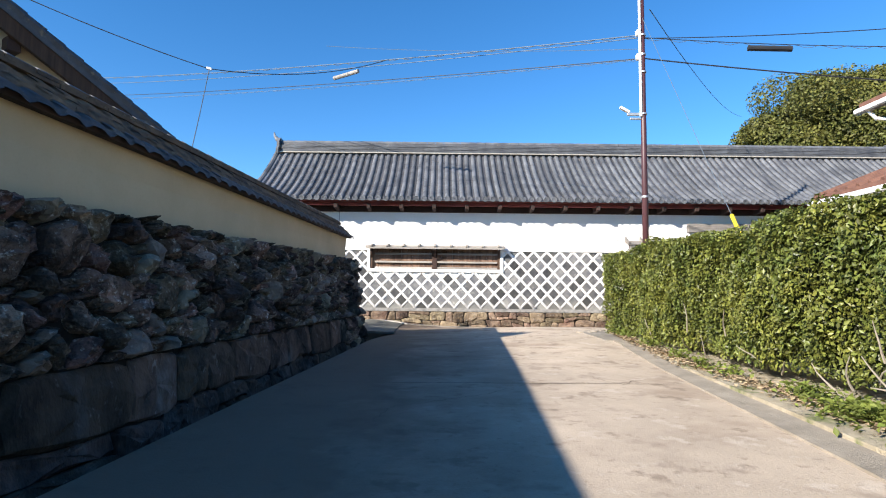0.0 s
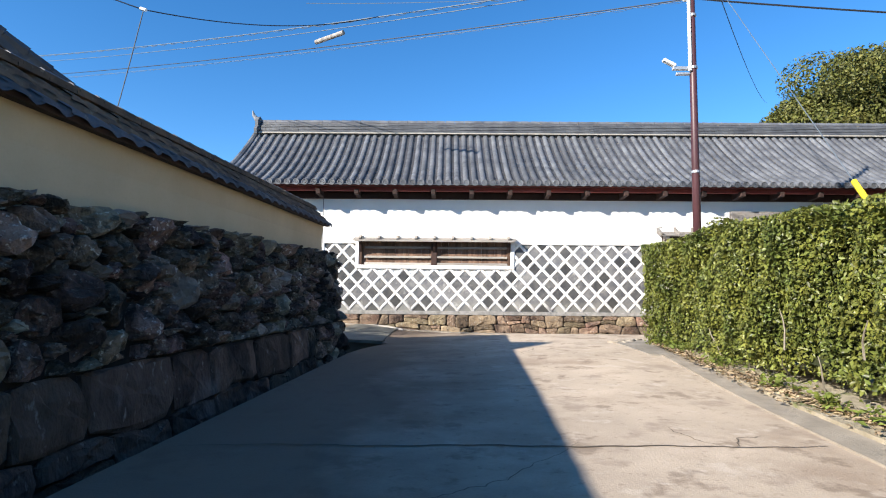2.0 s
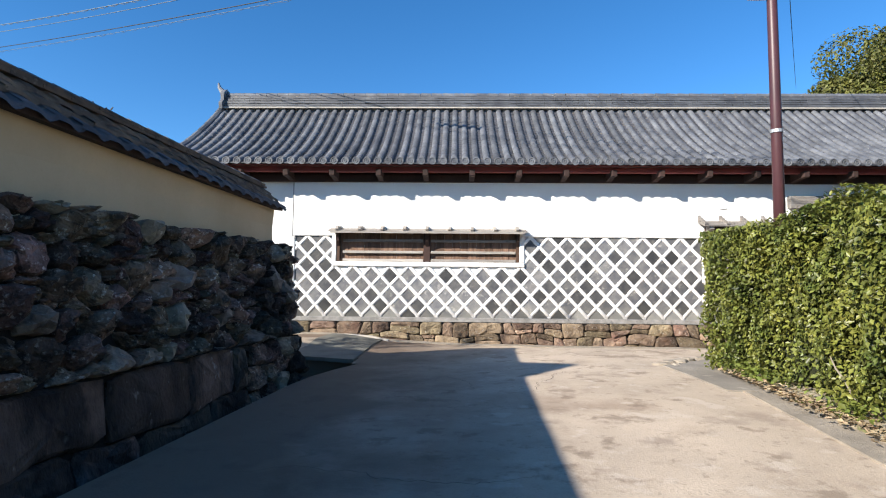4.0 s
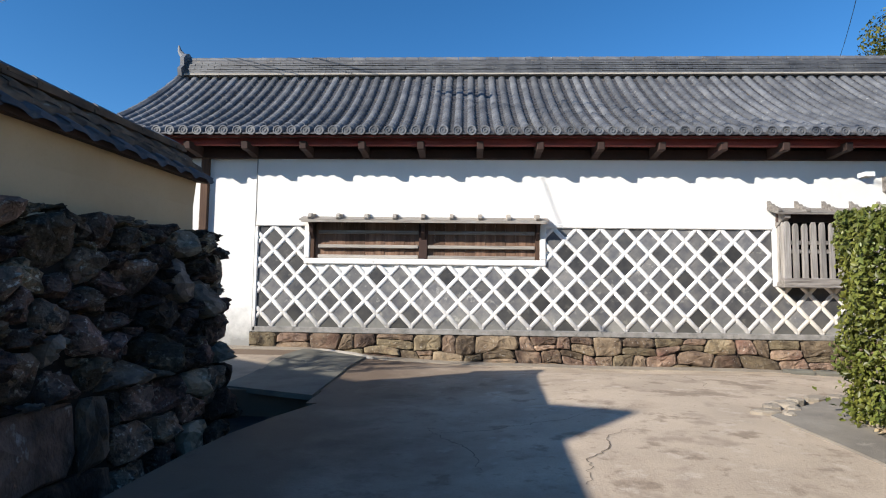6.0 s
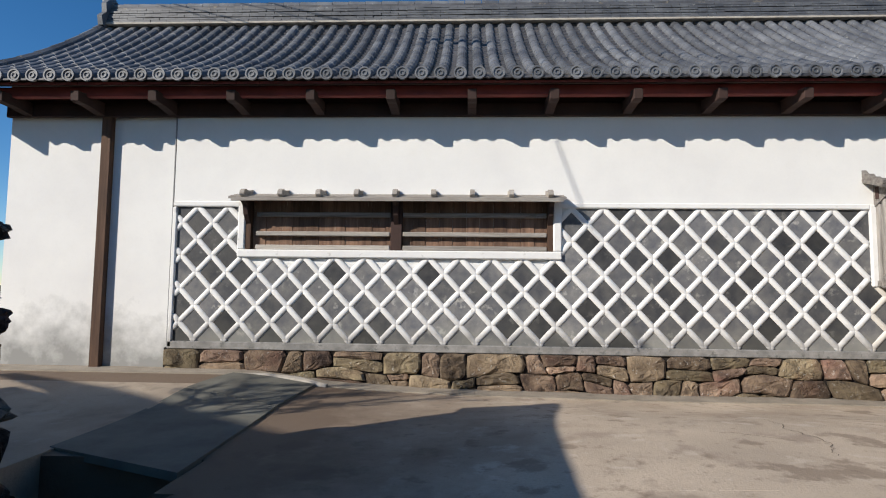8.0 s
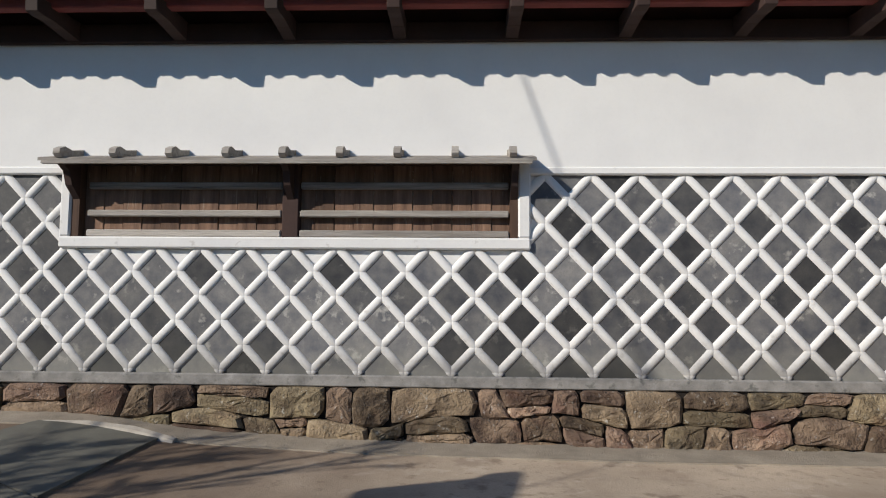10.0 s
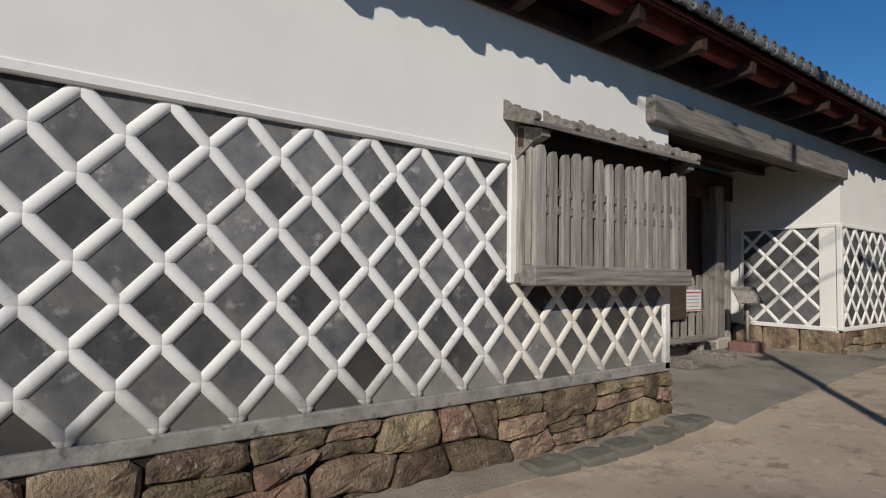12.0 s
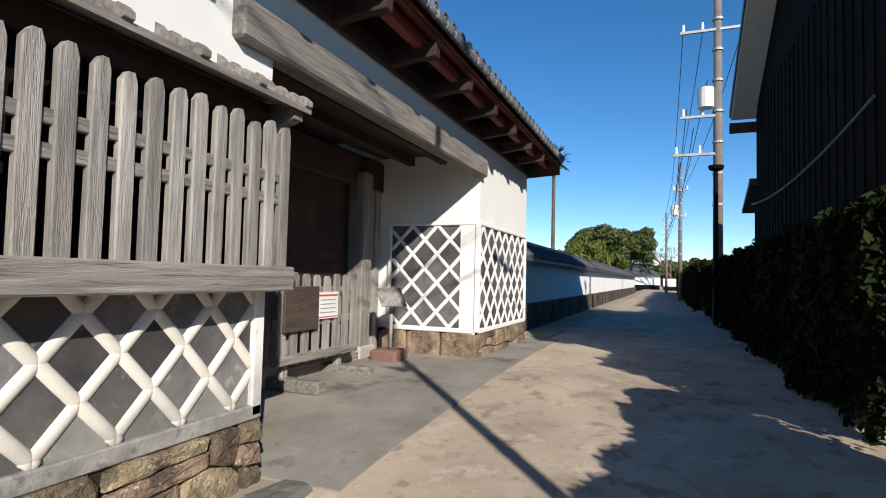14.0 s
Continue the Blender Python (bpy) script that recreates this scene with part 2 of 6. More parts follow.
M_BARK = mat("grey_brown_bark", (0.16, 0.13, 0.10), (0.08, 0.065, 0.05), 6, 40, 0.95, 0.8, 0.02, stretch=(1, 1, 0.3))
M_TWIG = mat("pale_bare_twig", (0.33, 0.29, 0.23), (0.22, 0.19, 0.15), 8, 40, 0.9, 0.4)
M_POLE = mat("maroon_painted_steel", (0.08, 0.028, 0.032), (0.055, 0.021, 0.024), 3, 30, 0.45, 0.1, spec=0.5)
M_CONC = mat("concrete_pole_grey", (0.20, 0.175, 0.155), (0.15, 0.13, 0.115), 2.5, 40, 0.85, 0.3)
M_STEEL = mat("galvanised_steel", (0.50, 0.51, 0.52), (0.38, 0.39, 0.40), 4, 30, 0.45, 0.1, metal=0.6, spec=0.5)
M_WHITE = mat("white_enamel", (0.78, 0.78, 0.76), (0.70, 0.70, 0.69), 4, 30, 0.4, 0.0, spec=0.5, fine_mix=0.05)
M_WIRE = mat("black_cable", (0.02, 0.022, 0.025), (0.03, 0.03, 0.033), 5, 30, 0.6, 0)
M_WIRE_LT = mat("pale_cable_sheath", (0.13, 0.16, 0.19), (0.09, 0.115, 0.14), 5, 30, 0.6, 0)
M_YELLOW = mat("yellow_plastic", (0.80, 0.62, 0.03), (0.72, 0.55, 0.03), 5, 30, 0.5, 0, fine_mix=0.05)
M_REDPRINT = mat("red_print", (0.55, 0.06, 0.05), (0.5, 0.05, 0.05), 5, 30, 0.6, 0, fine_mix=0.05)
M_GREYPRINT = mat("grey_print", (0.25, 0.25, 0.25), (0.3, 0.3, 0.3), 5, 30, 0.6, 0, fine_mix=0.05)
M_BROWNBOARD = mat("dark_brown_signboard", (0.085, 0.062, 0.05), (0.055, 0.04, 0.033), 3, 40, 0.7, 0.4, 0.004, stretch=(1, 6, 6))
M_REDSTONE = mat("reddish_granite", (0.24, 0.13, 0.11), (0.17, 0.095, 0.085), 12, 60, 0.7, 0.3)
M_GRANITE = mat("pale_granite", (0.48, 0.44, 0.38), (0.36, 0.32, 0.27), 10, 80, 0.85, 0.4)
M_HOUSEWALL = mat("cream_plaster", (0.60, 0.54, 0.42), (0.54, 0.48, 0.37), 1, 30, 0.9, 0.1, fine_mix=0.08)

# ---------------------------------------------------------------- building helpers

PLACE = {}


def finish(ob, smooth=False):
    if smooth:
        for p in ob.data.polygons:
            p.use_smooth = True
    return ob


def thing(name, label, category, at=(0, 0, 0), group="", turn=0.0):
    ob = new(name)
    ob.empty_display_size = 0.1
    m = pose(*at, 0, 0, turn)
    ob.matrix_basis = m
    PLACE[ob.name] = m
    return tagged(ob, label, category, group)


def part(name, bm, material, parent, label="", smooth=False, kind=""):
    """Links a bmesh that was made in world coordinates as one mesh under a thing or a part."""
    base = PLACE.get(parent.name, Matrix())
    bm.transform(base.inverted())
    me = bpy.data.meshes.new(name)
    bmesh.ops.recalc_face_normals(bm, faces=bm.faces[:])
    bm.to_mesh(me)
    bm.free()
    me.materials.append(material)
    ob = new(name, me)
    ob.parent = parent
    PLACE[ob.name] = base
    tagged(ob, label, kind=kind)
    return finish(ob, smooth)


def structure(name, bm, material, label, category="", smooth=False, kind="structure"):
    me = bpy.data.meshes.new(name)
    bmesh.ops.recalc_face_normals(bm, faces=bm.faces[:])
    bm.to_mesh(me)
    bm.free()
    me.materials.append(material)
    ob = new(name, me)
    tagged(ob, label, category or name.split("_")[0], kind=kind)
    return finish(ob, smooth)


def piece(name, me, parent, m):
    """One of many alike pieces on shared mesh data, at world pose m."""
    ob = new(name, me)
    ob.parent = parent
    ob.matrix_basis = PLACE.get(parent.name, Matrix()).inverted() @ m
    return ob


def shared(name, bm, material, smooth=False):
    me = bpy.data.meshes.new(name)
    bmesh.ops.recalc_face_normals(bm, faces=bm.faces[:])
    bm.to_mesh(me)
    bm.free()
    me.materials.append(material)
    if smooth:
        for p in me.polygons:
            p.use_smooth = True
    return me


def box(bm, x0, x1, y0, y1, z0, z1, bev=0.0, m=None):
    r = bmesh.ops.create_cube(bm, size=1)
    vs = r["verts"]
    for v in vs:
        v.co = Vector(((x0 + x1) / 2 + v.co.x * (x1 - x0), (y0 + y1) / 2 + v.co.y * (y1 - y0), (z0 + z1) / 2 + v.co.z * (z1 - z0)))
    if bev:
        es = list({e for v in vs for e in v.link_edges})
        r = bmesh.ops.bevel(bm, geom=es, offset=bev, segments=1, affect="EDGES", profile=0.5)
        vs = list({v for f in r["faces"] for v in f.verts} | {v for v in vs if v.is_valid})
    if m is not None:
        for v in vs:
            v.co = m @ v.co
    return vs


def boxes(*specs, bev=0.0, m=None):
    bm = bmesh.new()
    for s in specs:
        box(bm, *s, bev=bev, m=m)
    return bm


def tube(bm, pts, r, n=8, cap=True):
    """A round bar along points; r: one radius or one for each point."""
    pts = [Vector(p) for p in pts]
    rs = r if hasattr(r, "__len__") else [r] * len(pts)
    rings = []
    for i, p in enumerate(pts):
        d = (pts[min(i + 1, len(pts) - 1)] - pts[max(i - 1, 0)]).normalized()
        a = d.orthogonal().normalized() if abs(d.z) > 0.95 else d.cross(Vector((0, 0, 1))).normalized()
        b = d.cross(a)
        rings.append([bm.verts.new(p + rs[i] * (math.cos(6.28319 * k / n) * a + math.sin(6.28319 * k / n) * b)) for k in range(n)])
    for q, s in zip(rings, rings[1:]):
        for k in range(n):
            bm.faces.new((q[k], q[(k + 1) % n], s[(k + 1) % n], s[k]))
    if cap:
        bm.faces.new(rings[0])
        bm.faces.new(rings[-1][::-1])
    return bm


def sag(a, b, drop, n=16):
    a, b = Vector(a), Vector(b)
    return [a.lerp(b, i / n) - Vector((0, 0, drop * 4 * (i / n) * (1 - i / n))) for i in range(n + 1)]


def prism(bm, poly, d, m):
    """A flat polygon (u, v) given a thickness d along the third axis, placed by m."""
    lo = [bm.verts.new(m @ Vector((u, v, 0))) for u, v in poly]
    hi = [bm.verts.new(m @ Vector((u, v, d))) for u, v in poly]
    bm.faces.new(lo[::-1])
    bm.faces.new(hi)
    for i in range(len(poly)):
        j = (i + 1) % len(poly)
        bm.faces.new((lo[i], lo[j], hi[j], hi[i]))
    return bm


def clip_poly(poly, a, b, c):
    """The part of a polygon with a*u + b*v <= c."""
    out = []
    for i, p in enumerate(poly):
        q = poly[(i + 1) % len(poly)]
        dp, dq = a * p[0] + b * p[1] - c, a * q[0] + b * q[1] - c
        if dp <= 0:
            out.append(p)
        if dp * dq < 0:
            t = dp / (dp - dq)
            out.append((p[0] + t * (q[0] - p[0]), p[1] + t * (q[1] - p[1])))
    return out


def cells(seeds, u0, u1, v0, v1, reach=1.2):
    """Irregular stones that fill a rectangle: the region nearest to each seed (u, v, own radius)."""
    out = []
    seeds = [q if len(q) == 3 else (*q, 0.0) for q in seeds]
    for i, (u, v, ru) in enumerate(seeds):
        poly = [(u0, v0), (u1, v0), (u1, v1), (u0, v1)]
        for j, (s, t, rs) in enumerate(seeds):
            if i != j and abs(s - u) < reach and abs(t - v) < reach:
                poly = clip_poly(poly, s - u, t - v, (s * s + t * t - u * u - v * v + ru * ru - rs * rs) / 2)
                if len(poly) < 3:
                    break
        if len(poly) >= 3:
            out.append(poly)
    return out


def stone_mesh(poly, joint, depth, rough, rng, material, n=14, edge=0.05, tilt=0.0):
    """A worn stone: a rounded, uneven block over a polygon in (u, v), bulging by depth along the third axis from 0."""
    cu, cv = sum(p[0] for p in poly) / len(poly), sum(p[1] for p in poly) / len(poly)
    per = [math.dist(poly[i], poly[(i + 1) % len(poly)]) for i in range(len(poly))]
    total, ring = sum(per), []
    for k in range(n):
        d, i = total * k / n, 0
        while d > per[i] and i < len(per) - 1:
            d -= per[i]
            i += 1
        p, q = poly[i], poly[(i + 1) % len(poly)]
        t = d / max(per[i], 1e-6)
        ring.append((p[0] + t * (q[0] - p[0]), p[1] + t * (q[1] - p[1])))
    ring = [((ring[k - 1][0] + 9 * ring[k][0] + ring[(k + 1) % n][0]) / 11, (ring[k - 1][1] + 9 * ring[k][1] + ring[(k + 1) % n][1]) / 11) for k in range(n)]
    bm = bmesh.new()
    size = math.sqrt(total / 4)
    tu, tv = rng.uniform(-tilt, tilt), rng.uniform(-tilt, tilt)
    rows = []
    for shrink, h in ((joint, -0.06), (joint, depth * 0.5), (joint + edge * size, depth * 0.9), (0.40 * size, depth)):
        row = []
        for u, v in ring:
            du, dv = cu - u, cv - v
            dd = max(math.hypot(du, dv), 1e-6)
            s = min(shrink, dd * 0.6)
            w = rng.uniform(-1, 1) * rough * (0.3 if h < 0 else 1.0) + (0 if h < 0 else (u - cu) * tu + (v - cv) * tv)
            row.append(bm.verts.new((u + du / dd * s + rng.uniform(-1, 1) * rough * 0.4, v + dv / dd * s + rng.uniform(-1, 1) * rough * 0.4, h + w)))
        rows.append(row)
    for a, b in zip(rows, rows[1:]):
        for k in range(n):
            bm.faces.new((a[k], a[(k + 1) % n], b[(k + 1) % n], b[k]))
    top = bm.verts.new((cu, cv, depth + rng.uniform(-1, 1) * rough))
    for k in range(n):
        bm.faces.new((rows[-1][k], rows[-1][(k + 1) % n], top))
    off = Vector((cu, cv, 0))
    for v in bm.verts:
        v.co -= off
    return shared("stone", bm, material), off


def leaves(pts, normals, size, rng, material, name, bend=0.25, long=1.7):
    """Many small folded leaves as one mesh: four triangles each."""
    P = np.asarray(pts, float)
    Nn = np.asarray(normals, float)
    n = len(P)
    a = rng.normal(size=(n, 3))
    a -= (a * Nn).sum(1)[:, None] * Nn
    a /= np.linalg.norm(a, axis=1)[:, None] + 1e-9
    b = np.cross(Nn, a)
    s = size * rng.uniform(0.6, 1.35, n)[:, None]
    tip, tail = P + a * s * long / 2, P - a * s * long / 2
    lf = P + b * s * 0.5 + Nn * s * bend
    rt = P - b * s * 0.5 + Nn * s * bend
    V = np.stack([tail, lf, tip, rt], 1).reshape(-1, 3)
    i = np.arange(n)[:, None] * 4
    F = np.concatenate([i + np.array([[0, 2, 1]]), i + np.array([[0, 3, 2]])], 0)
    me = bpy.data.meshes.new(name)
    me.vertices.add(len(V))
    me.vertices.foreach_set("co", V.ravel())
    me.loops.add(F.size)
    me.loops.foreach_set("vertex_index", F.ravel())
    me.polygons.add(len(F))
    me.polygons.foreach_set("loop_start", np.arange(len(F)) * 3)
    me.update(calc_edges=True)
    me.validate()
    me.materials.append(material)
    return me


def ease(t):
    t = min(max(t, 0), 1)
    return t * t * (3 - 2 * t)


def rise(x, y):
    """Height of the ground: the lane climbs to a low crown, falls to the gatehouse foot, and climbs again towards the gate and the yard."""
    crown = 0.11 * ease((x + 0.3) / 2.8) * ease((y - 7.0) / 5.0) * (1 - ease((x - 5.0) / 3.0))
    dip = 0.2 * ease((y - 14.6) / 2.2) * ease((x + 1.2) / 4.0) * (1 - ease((x - 6.0) / 3.0))
    return 0.2 * ease((x - 6.5) / 7.0) + 0.14 * ease((-0.7 - x) / 1.6) * ease((y - 14.8) / 2.0) + crown - dip


# ---------------------------------------------------------------- ground and lane
bm = bmesh.new()
bmesh.ops.create_grid(bm, x_segments=24, y_segments=24, size=1500)
bmesh.ops.translate(bm, verts=bm.verts[:], vec=(0, 0, -0.35))
structure("ground", bm, M_GROUND, "bare brown earth reaching to the horizon", "ground")


def lane_left(y):
    return -1.72 + 0.05 * (y - 7.0) + 0.38 * min(max((y - 11.3) / 2.0, 0), 1) ** 2


def lane_right(y):
    return 2.42 + (y - 3.1) * 0.118


def sheet(xs_of, ys, nx, lift=0.0, depth=0.4):
    """A slab of ground between two edges, row by row along y, with thick sides."""
    bm = bmesh.new()
    top = []
    for y in ys:
        x0, x1 = xs_of(y)
        row = []
        for i in range(nx + 1):
            x = x0 + (x1 - x0) * i / nx
            row.append(bm.verts.new((x, y, rise(x, y) + lift)))
        top.append(row)
    for a, b in zip(top, top[1:]):
        for i in range(nx):
            bm.faces.new((a[i], a[i + 1], b[i + 1], b[i]))
    edge = [e for e in bm.edges if e.is_boundary]
    r = bmesh.ops.extrude_edge_only(bm, edges=edge)
    for v in r["geom"]:
        if isinstance(v, bmesh.types.BMVert):
            v.co.z -= depth
    return bm


def steps(a, b, n):
    return [a + (b - a) * i / n for i in range(n + 1)]


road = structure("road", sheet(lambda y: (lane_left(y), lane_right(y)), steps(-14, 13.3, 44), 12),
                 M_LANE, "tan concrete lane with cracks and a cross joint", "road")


def paved(xs, ys, keep):
    """Ground over a grid of lines, only in the cells whose middle is kept, with thick sides."""
    bm = bmesh.new()
    grid = [[bm.verts.new((x, y, rise(x, y))) for x in xs] for y in ys]
    for j in range(len(ys) - 1):
        for i in range(len(xs) - 1):
            if keep((xs[i] + xs[i + 1]) / 2, (ys[j] + ys[j + 1]) / 2):
                bm.faces.new((grid[j][i], grid[j][i + 1], grid[j + 1][i + 1], grid[j + 1][i]))
    bmesh.ops.delete(bm, geom=[v for v in bm.verts if not v.link_faces], context="VERTS")
    r = bmesh.ops.extrude_edge_only(bm, edges=[e for e in bm.edges if e.is_boundary])
    for v in r["geom"]:
        if isinstance(v, bmesh.types.BMVert):
            v.co.z -= 0.4
    return bm


CROSS_X = steps(-40, -1.15, 100) + steps(-1.15, 7.0, 30)[1:] + steps(7.0, 17.0, 36)[1:] + steps(17.0, 140.0, 80)[1:]
structure("road_cross", paved(CROSS_X, [12.3, 12.6, 12.95, 13.3, 13.6, 13.95] + steps(14.1, 16.8, 14),
                              lambda x, y: x > 7.0 if y < 13.3 else x > -1.15 if y < 13.95 else True),
          M_LANE, "tan concrete road passing in front of the gatehouse", "road")
# strip between the lane and the gatehouse foot
structure("pavement_foot", sheet(lambda y: (-40, 8.03), [16.8, 17.0, 17.3], 120, 0.012), M_EDGE, "earthy strip along the foot of the gatehouse", "pavement")
structure("pavement_yard", sheet(lambda y: (-40, -2.35), [13.3, 14, 15, 16, 17.3], 60, 0.015), M_ROAD, "worn yard surface beside the mud wall", "pavement")
structure("pavement_gate", sheet(lambda y: (8.06, 16.0), [16.55, 17.2, 17.8, 18.5, 19.2, 22.0], 40, 0.015), M_APRON, "grey asphalt apron before the gate", "pavement")
structure("pavement_corner", sheet(lambda y: (3.15 + max(0, (y - 12.55) * 1.25), 7.0), [10.8, 11.6, 12.2, 12.55, 12.8, 13.05, 13.3, 13.5], 30, 0.02),
          M_CORNER, "worn grey-tan asphalt apron on the lane corner", "pavement")
structure("verge", sheet(lambda y: (lane_right(y) + 0.28, 9.0), steps(-14, 12.5, 30), 10, 0.05), M_SOIL, "leaf-littered soil verge under the hedge", "verge")
structure("verge_edge", sheet(lambda y: (lane_right(y) - 0.02, lane_right(y) + 0.34), steps(-14, 12.8, 40), 3, 0.018), M_EDGE, "worn gravelly edge of the lane", "verge")
structure("verge_far", sheet(lambda y: (40.0, 140.0), [-10, 0, 12.95], 20, 0.02), M_SOIL, "far soil verge beside the road", "verge")
structure("gutter", boxes((-2.6, -0.9, -14, 14.6, -0.36, -0.3)), M_GUTTER, "wet gutter along the stone wall foot, coloured dark with its shade", "gutter")


def ribbon(bm, pts, w, lift):
    """A thin crack or joint lying on the ground along points."""
    prev = None
    for i, (x, y) in enumerate(pts):
        a, b = pts[max(i - 1, 0)], pts[min(i + 1, len(pts) - 1)]
        d = Vector((b[0] - a[0], b[1] - a[1])).normalized()
        k = w * (0.35 + 0.65 * math.sin(3.1416 * min(1, (i + 0.6) / len(pts))))
        q = (bm.verts.new((x - d.y * k, y + d.x * k, rise(x, y) + lift)), bm.verts.new((x + d.y * k, y - d.x * k, rise(x, y) + lift)))
        if prev:
            bm.faces.new((prev[0], prev[1], q[1], q[0]))
        prev = q


rng = random.Random(5)


def wander(x, y, ang, length, step=0.12, turn=0.35):
    out = [(x, y)]
    while length > 0:
        ang += rng.uniform(-0.16, 0.16)
        a = ang + rng.uniform(-turn, turn)
        x, y, length = x + math.cos(a) * step, y + math.sin(a) * step, length - step
        out.append((x, y))
    return out


bm = bmesh.new()
ribbon(bm, [(x, 6.2 + 0.03 * x + 0.015 * math.sin(x * 5) + 0.01 * math.sin(x * 17)) for x in steps(-1.6, 2.7, 60)], 0.011, 0.005)
part("joint", bm, M_CRACK, road)
for x, y, a, n in ((2.0, 6.27, 1.75, 0.6), (2.05, 6.27, 0.6, 0.5), (-0.6, 4.2, 1.2, 3.0), (-0.9, 8.4, 0.2, 2.0), (0.6, 11.2, 1.9, 1.3), (1.2, 10.9, 1.2, 1.5), (0.2, 12.1, 0.3, 1.6),
                   (3.9, 15.3, -0.5, 0.9), (2.6, 14.6, 0.1, 0.5), (4.2, 15.4, 0.15, 1.2), (3.2, 14.0, 1.3, 1.4)):
    bm = bmesh.new()
    ribbon(bm, wander(x, y, a, n, 0.045, 0.75), 0.0035, 0.005)
    part("crack", bm, M_CRACK, road)

def lay_plate(bm, poly):
    """A concrete plate that follows the ground, in a grid of small quads with a thin rim."""
    a, b, c, d = (Vector((*p, 0)) for p in poly)
    n = 6
    g = []
    for i in range(n + 1):
        row = []
        for j in range(n + 1):
            q = a.lerp(b, i / n).lerp(d.lerp(c, i / n), j / n)
            row.append(bm.verts.new((q.x, q.y, rise(q.x, q.y) + 0.022)))
        g.append(row)
    for i in range(n):
        for j in range(n):
            bm.faces.new((g[i][j], g[i + 1][j], g[i + 1][j + 1], g[i][j + 1]))
    r = bmesh.ops.extrude_edge_only(bm, edges=[e for e in bm.edges if e.is_boundary])
    for v in r["geom"]:
        if isinstance(v, bmesh.types.BMVert):
            v.co.z -= 0.06


# concrete plate over the gutter mouth
plate = thing("concrete_plate", "grey-green concrete plate bridging the gutter mouth", "slab", (-1.8, 15.0, 0))
bm = bmesh.new()
lay_plate(bm, [(-2.4, 14.1), (-1.17, 13.6), (-1.22, 15.58), (-2.38, 16.03)])
part("slab", bm, M_SLAB, plate)
bm = bmesh.new()
lay_plate(bm, [(-2.38, 16.05), (-1.22, 15.6), (-1.15, 16.85), (-2.2, 16.85)])
part("slab", bm, M_SLAB, plate)
bm = bmesh.new()
tube(bm, [(-2.2, 16.9, 0.12), (-1.8, 16.9, 0.10), (-1.4, 16.87, 0.06), (-1.02, 16.8, 0.01)], [0.03, 0.05, 0.06, 0.04], 8)
part("mortar_lip", bm, M_GRANITE, plate, "pale cement lip")
# broken kerb pieces at the rounded corner
rng = random.Random(8)
for i, (x, y, s) in enumerate(((3.2, 12.72, 0.2), (3.38, 12.95, 0.16), (3.58, 13.08, 0.2), (3.34, 12.62, 0.12), (3.78, 13.28, 0.14), (3.52, 12.86, 0.13), (4.05, 13.42, 0.2), (4.35, 13.5, 0.18))):
    poly = [(s * math.cos(a) * rng.uniform(0.6, 1), s * 0.75 * math.sin(a) * rng.uniform(0.6, 1)) for a in (0.2, 1.2, 2.2, 3.3, 4.3, 5.4)]
    me, off = stone_mesh(poly, 0.0, 0.03, 0.006, rng, M_EDGE, 8)
    ob = new("broken_kerb_piece", me)
    ob.matrix_basis = pose(x, y, rise(x, y) + 0.01, 0, 0, rng.uniform(0, 90))
    tagged(ob, "small broken piece of tan concrete kerb", "rubble", "broken kerb pieces", "")

# ---------------------------------------------------------------- gatehouse
YW = 17.2
XL, XG0, XG1, XR = -5.6, 8.03, 12.82, 15.8
P, Z0, HV, X0 = 0.411, 0.75, 0.2185, 1.815       # lattice period, first node height, half period upwards, a node
LT, LB = 2.28, 0.53

wall = structure("wall_front", boxes(
    (XL, -3.24, YW + 0.05, YW + 0.3, -0.05, 3.62),
    (-3.24, XG0, YW, YW + 0.3, 2.42, 3.62), (XG0, XG1, YW, YW + 0.3, 3.15, 3.62), (-3.24, -2.29, YW, YW + 0.3, 2.30, 2.42), (1.81, XG0, YW, YW + 0.3, 2.30, 2.42),
    (-3.24, -2.29, YW + 0.045, YW + 0.3, 0.42, 2.30), (-2.29, 1.81, YW + 0.045, YW + 0.3, 0.42, 1.60),
    (1.81, XG0, YW + 0.045, YW + 0.3, 0.42, 2.30)), M_PLASTER_OLD, "white plastered gatehouse wall with grey stained foot", "wall")
wall_r = structure("wall_front_right", boxes((XG1, XR, YW + 0.045, YW + 0.3, 0.55, 2.23), (XG1, XR, YW, YW + 0.3, 2.23, 3.62),
                                             (XG1 + 0.045, XG1 + 0.3, YW + 0.3, 22.2, 0.55, 2.23), (XG1, XG1 + 0.3, YW + 0.3, 22.2, 2.23, 3.62),
                                             (XR - 0.3, XR, YW + 0.3, 22.2, -0.05, 4.2)),
                   M_PLASTER, "white plastered block beyond the gate", "wall")
structure("wall_gate_left", boxes((XG0 - 0.25, XG0, YW + 0.3, 22.2, -0.05, 3.62)), M_PLASTER, "white plastered side wall inside the gate", "wall")
structure("wall_back", boxes((XL, XG0, 22.0, 22.3, -0.05, 3.62), (XG1, XR, 22.0, 22.3, -0.05, 3.62), (XL, XL + 0.3, YW + 0.3, 22.0, -0.05, 4.2)),
          M_PLASTER, "white plastered back and end walls", "wall")
bm = boxes((XL, XR, YW + 0.05, 22.2, 3.62, 3.7))
structure("ceiling", bm, M_BEAMDK, "dark timber ceiling over the gate passage", "ceiling")

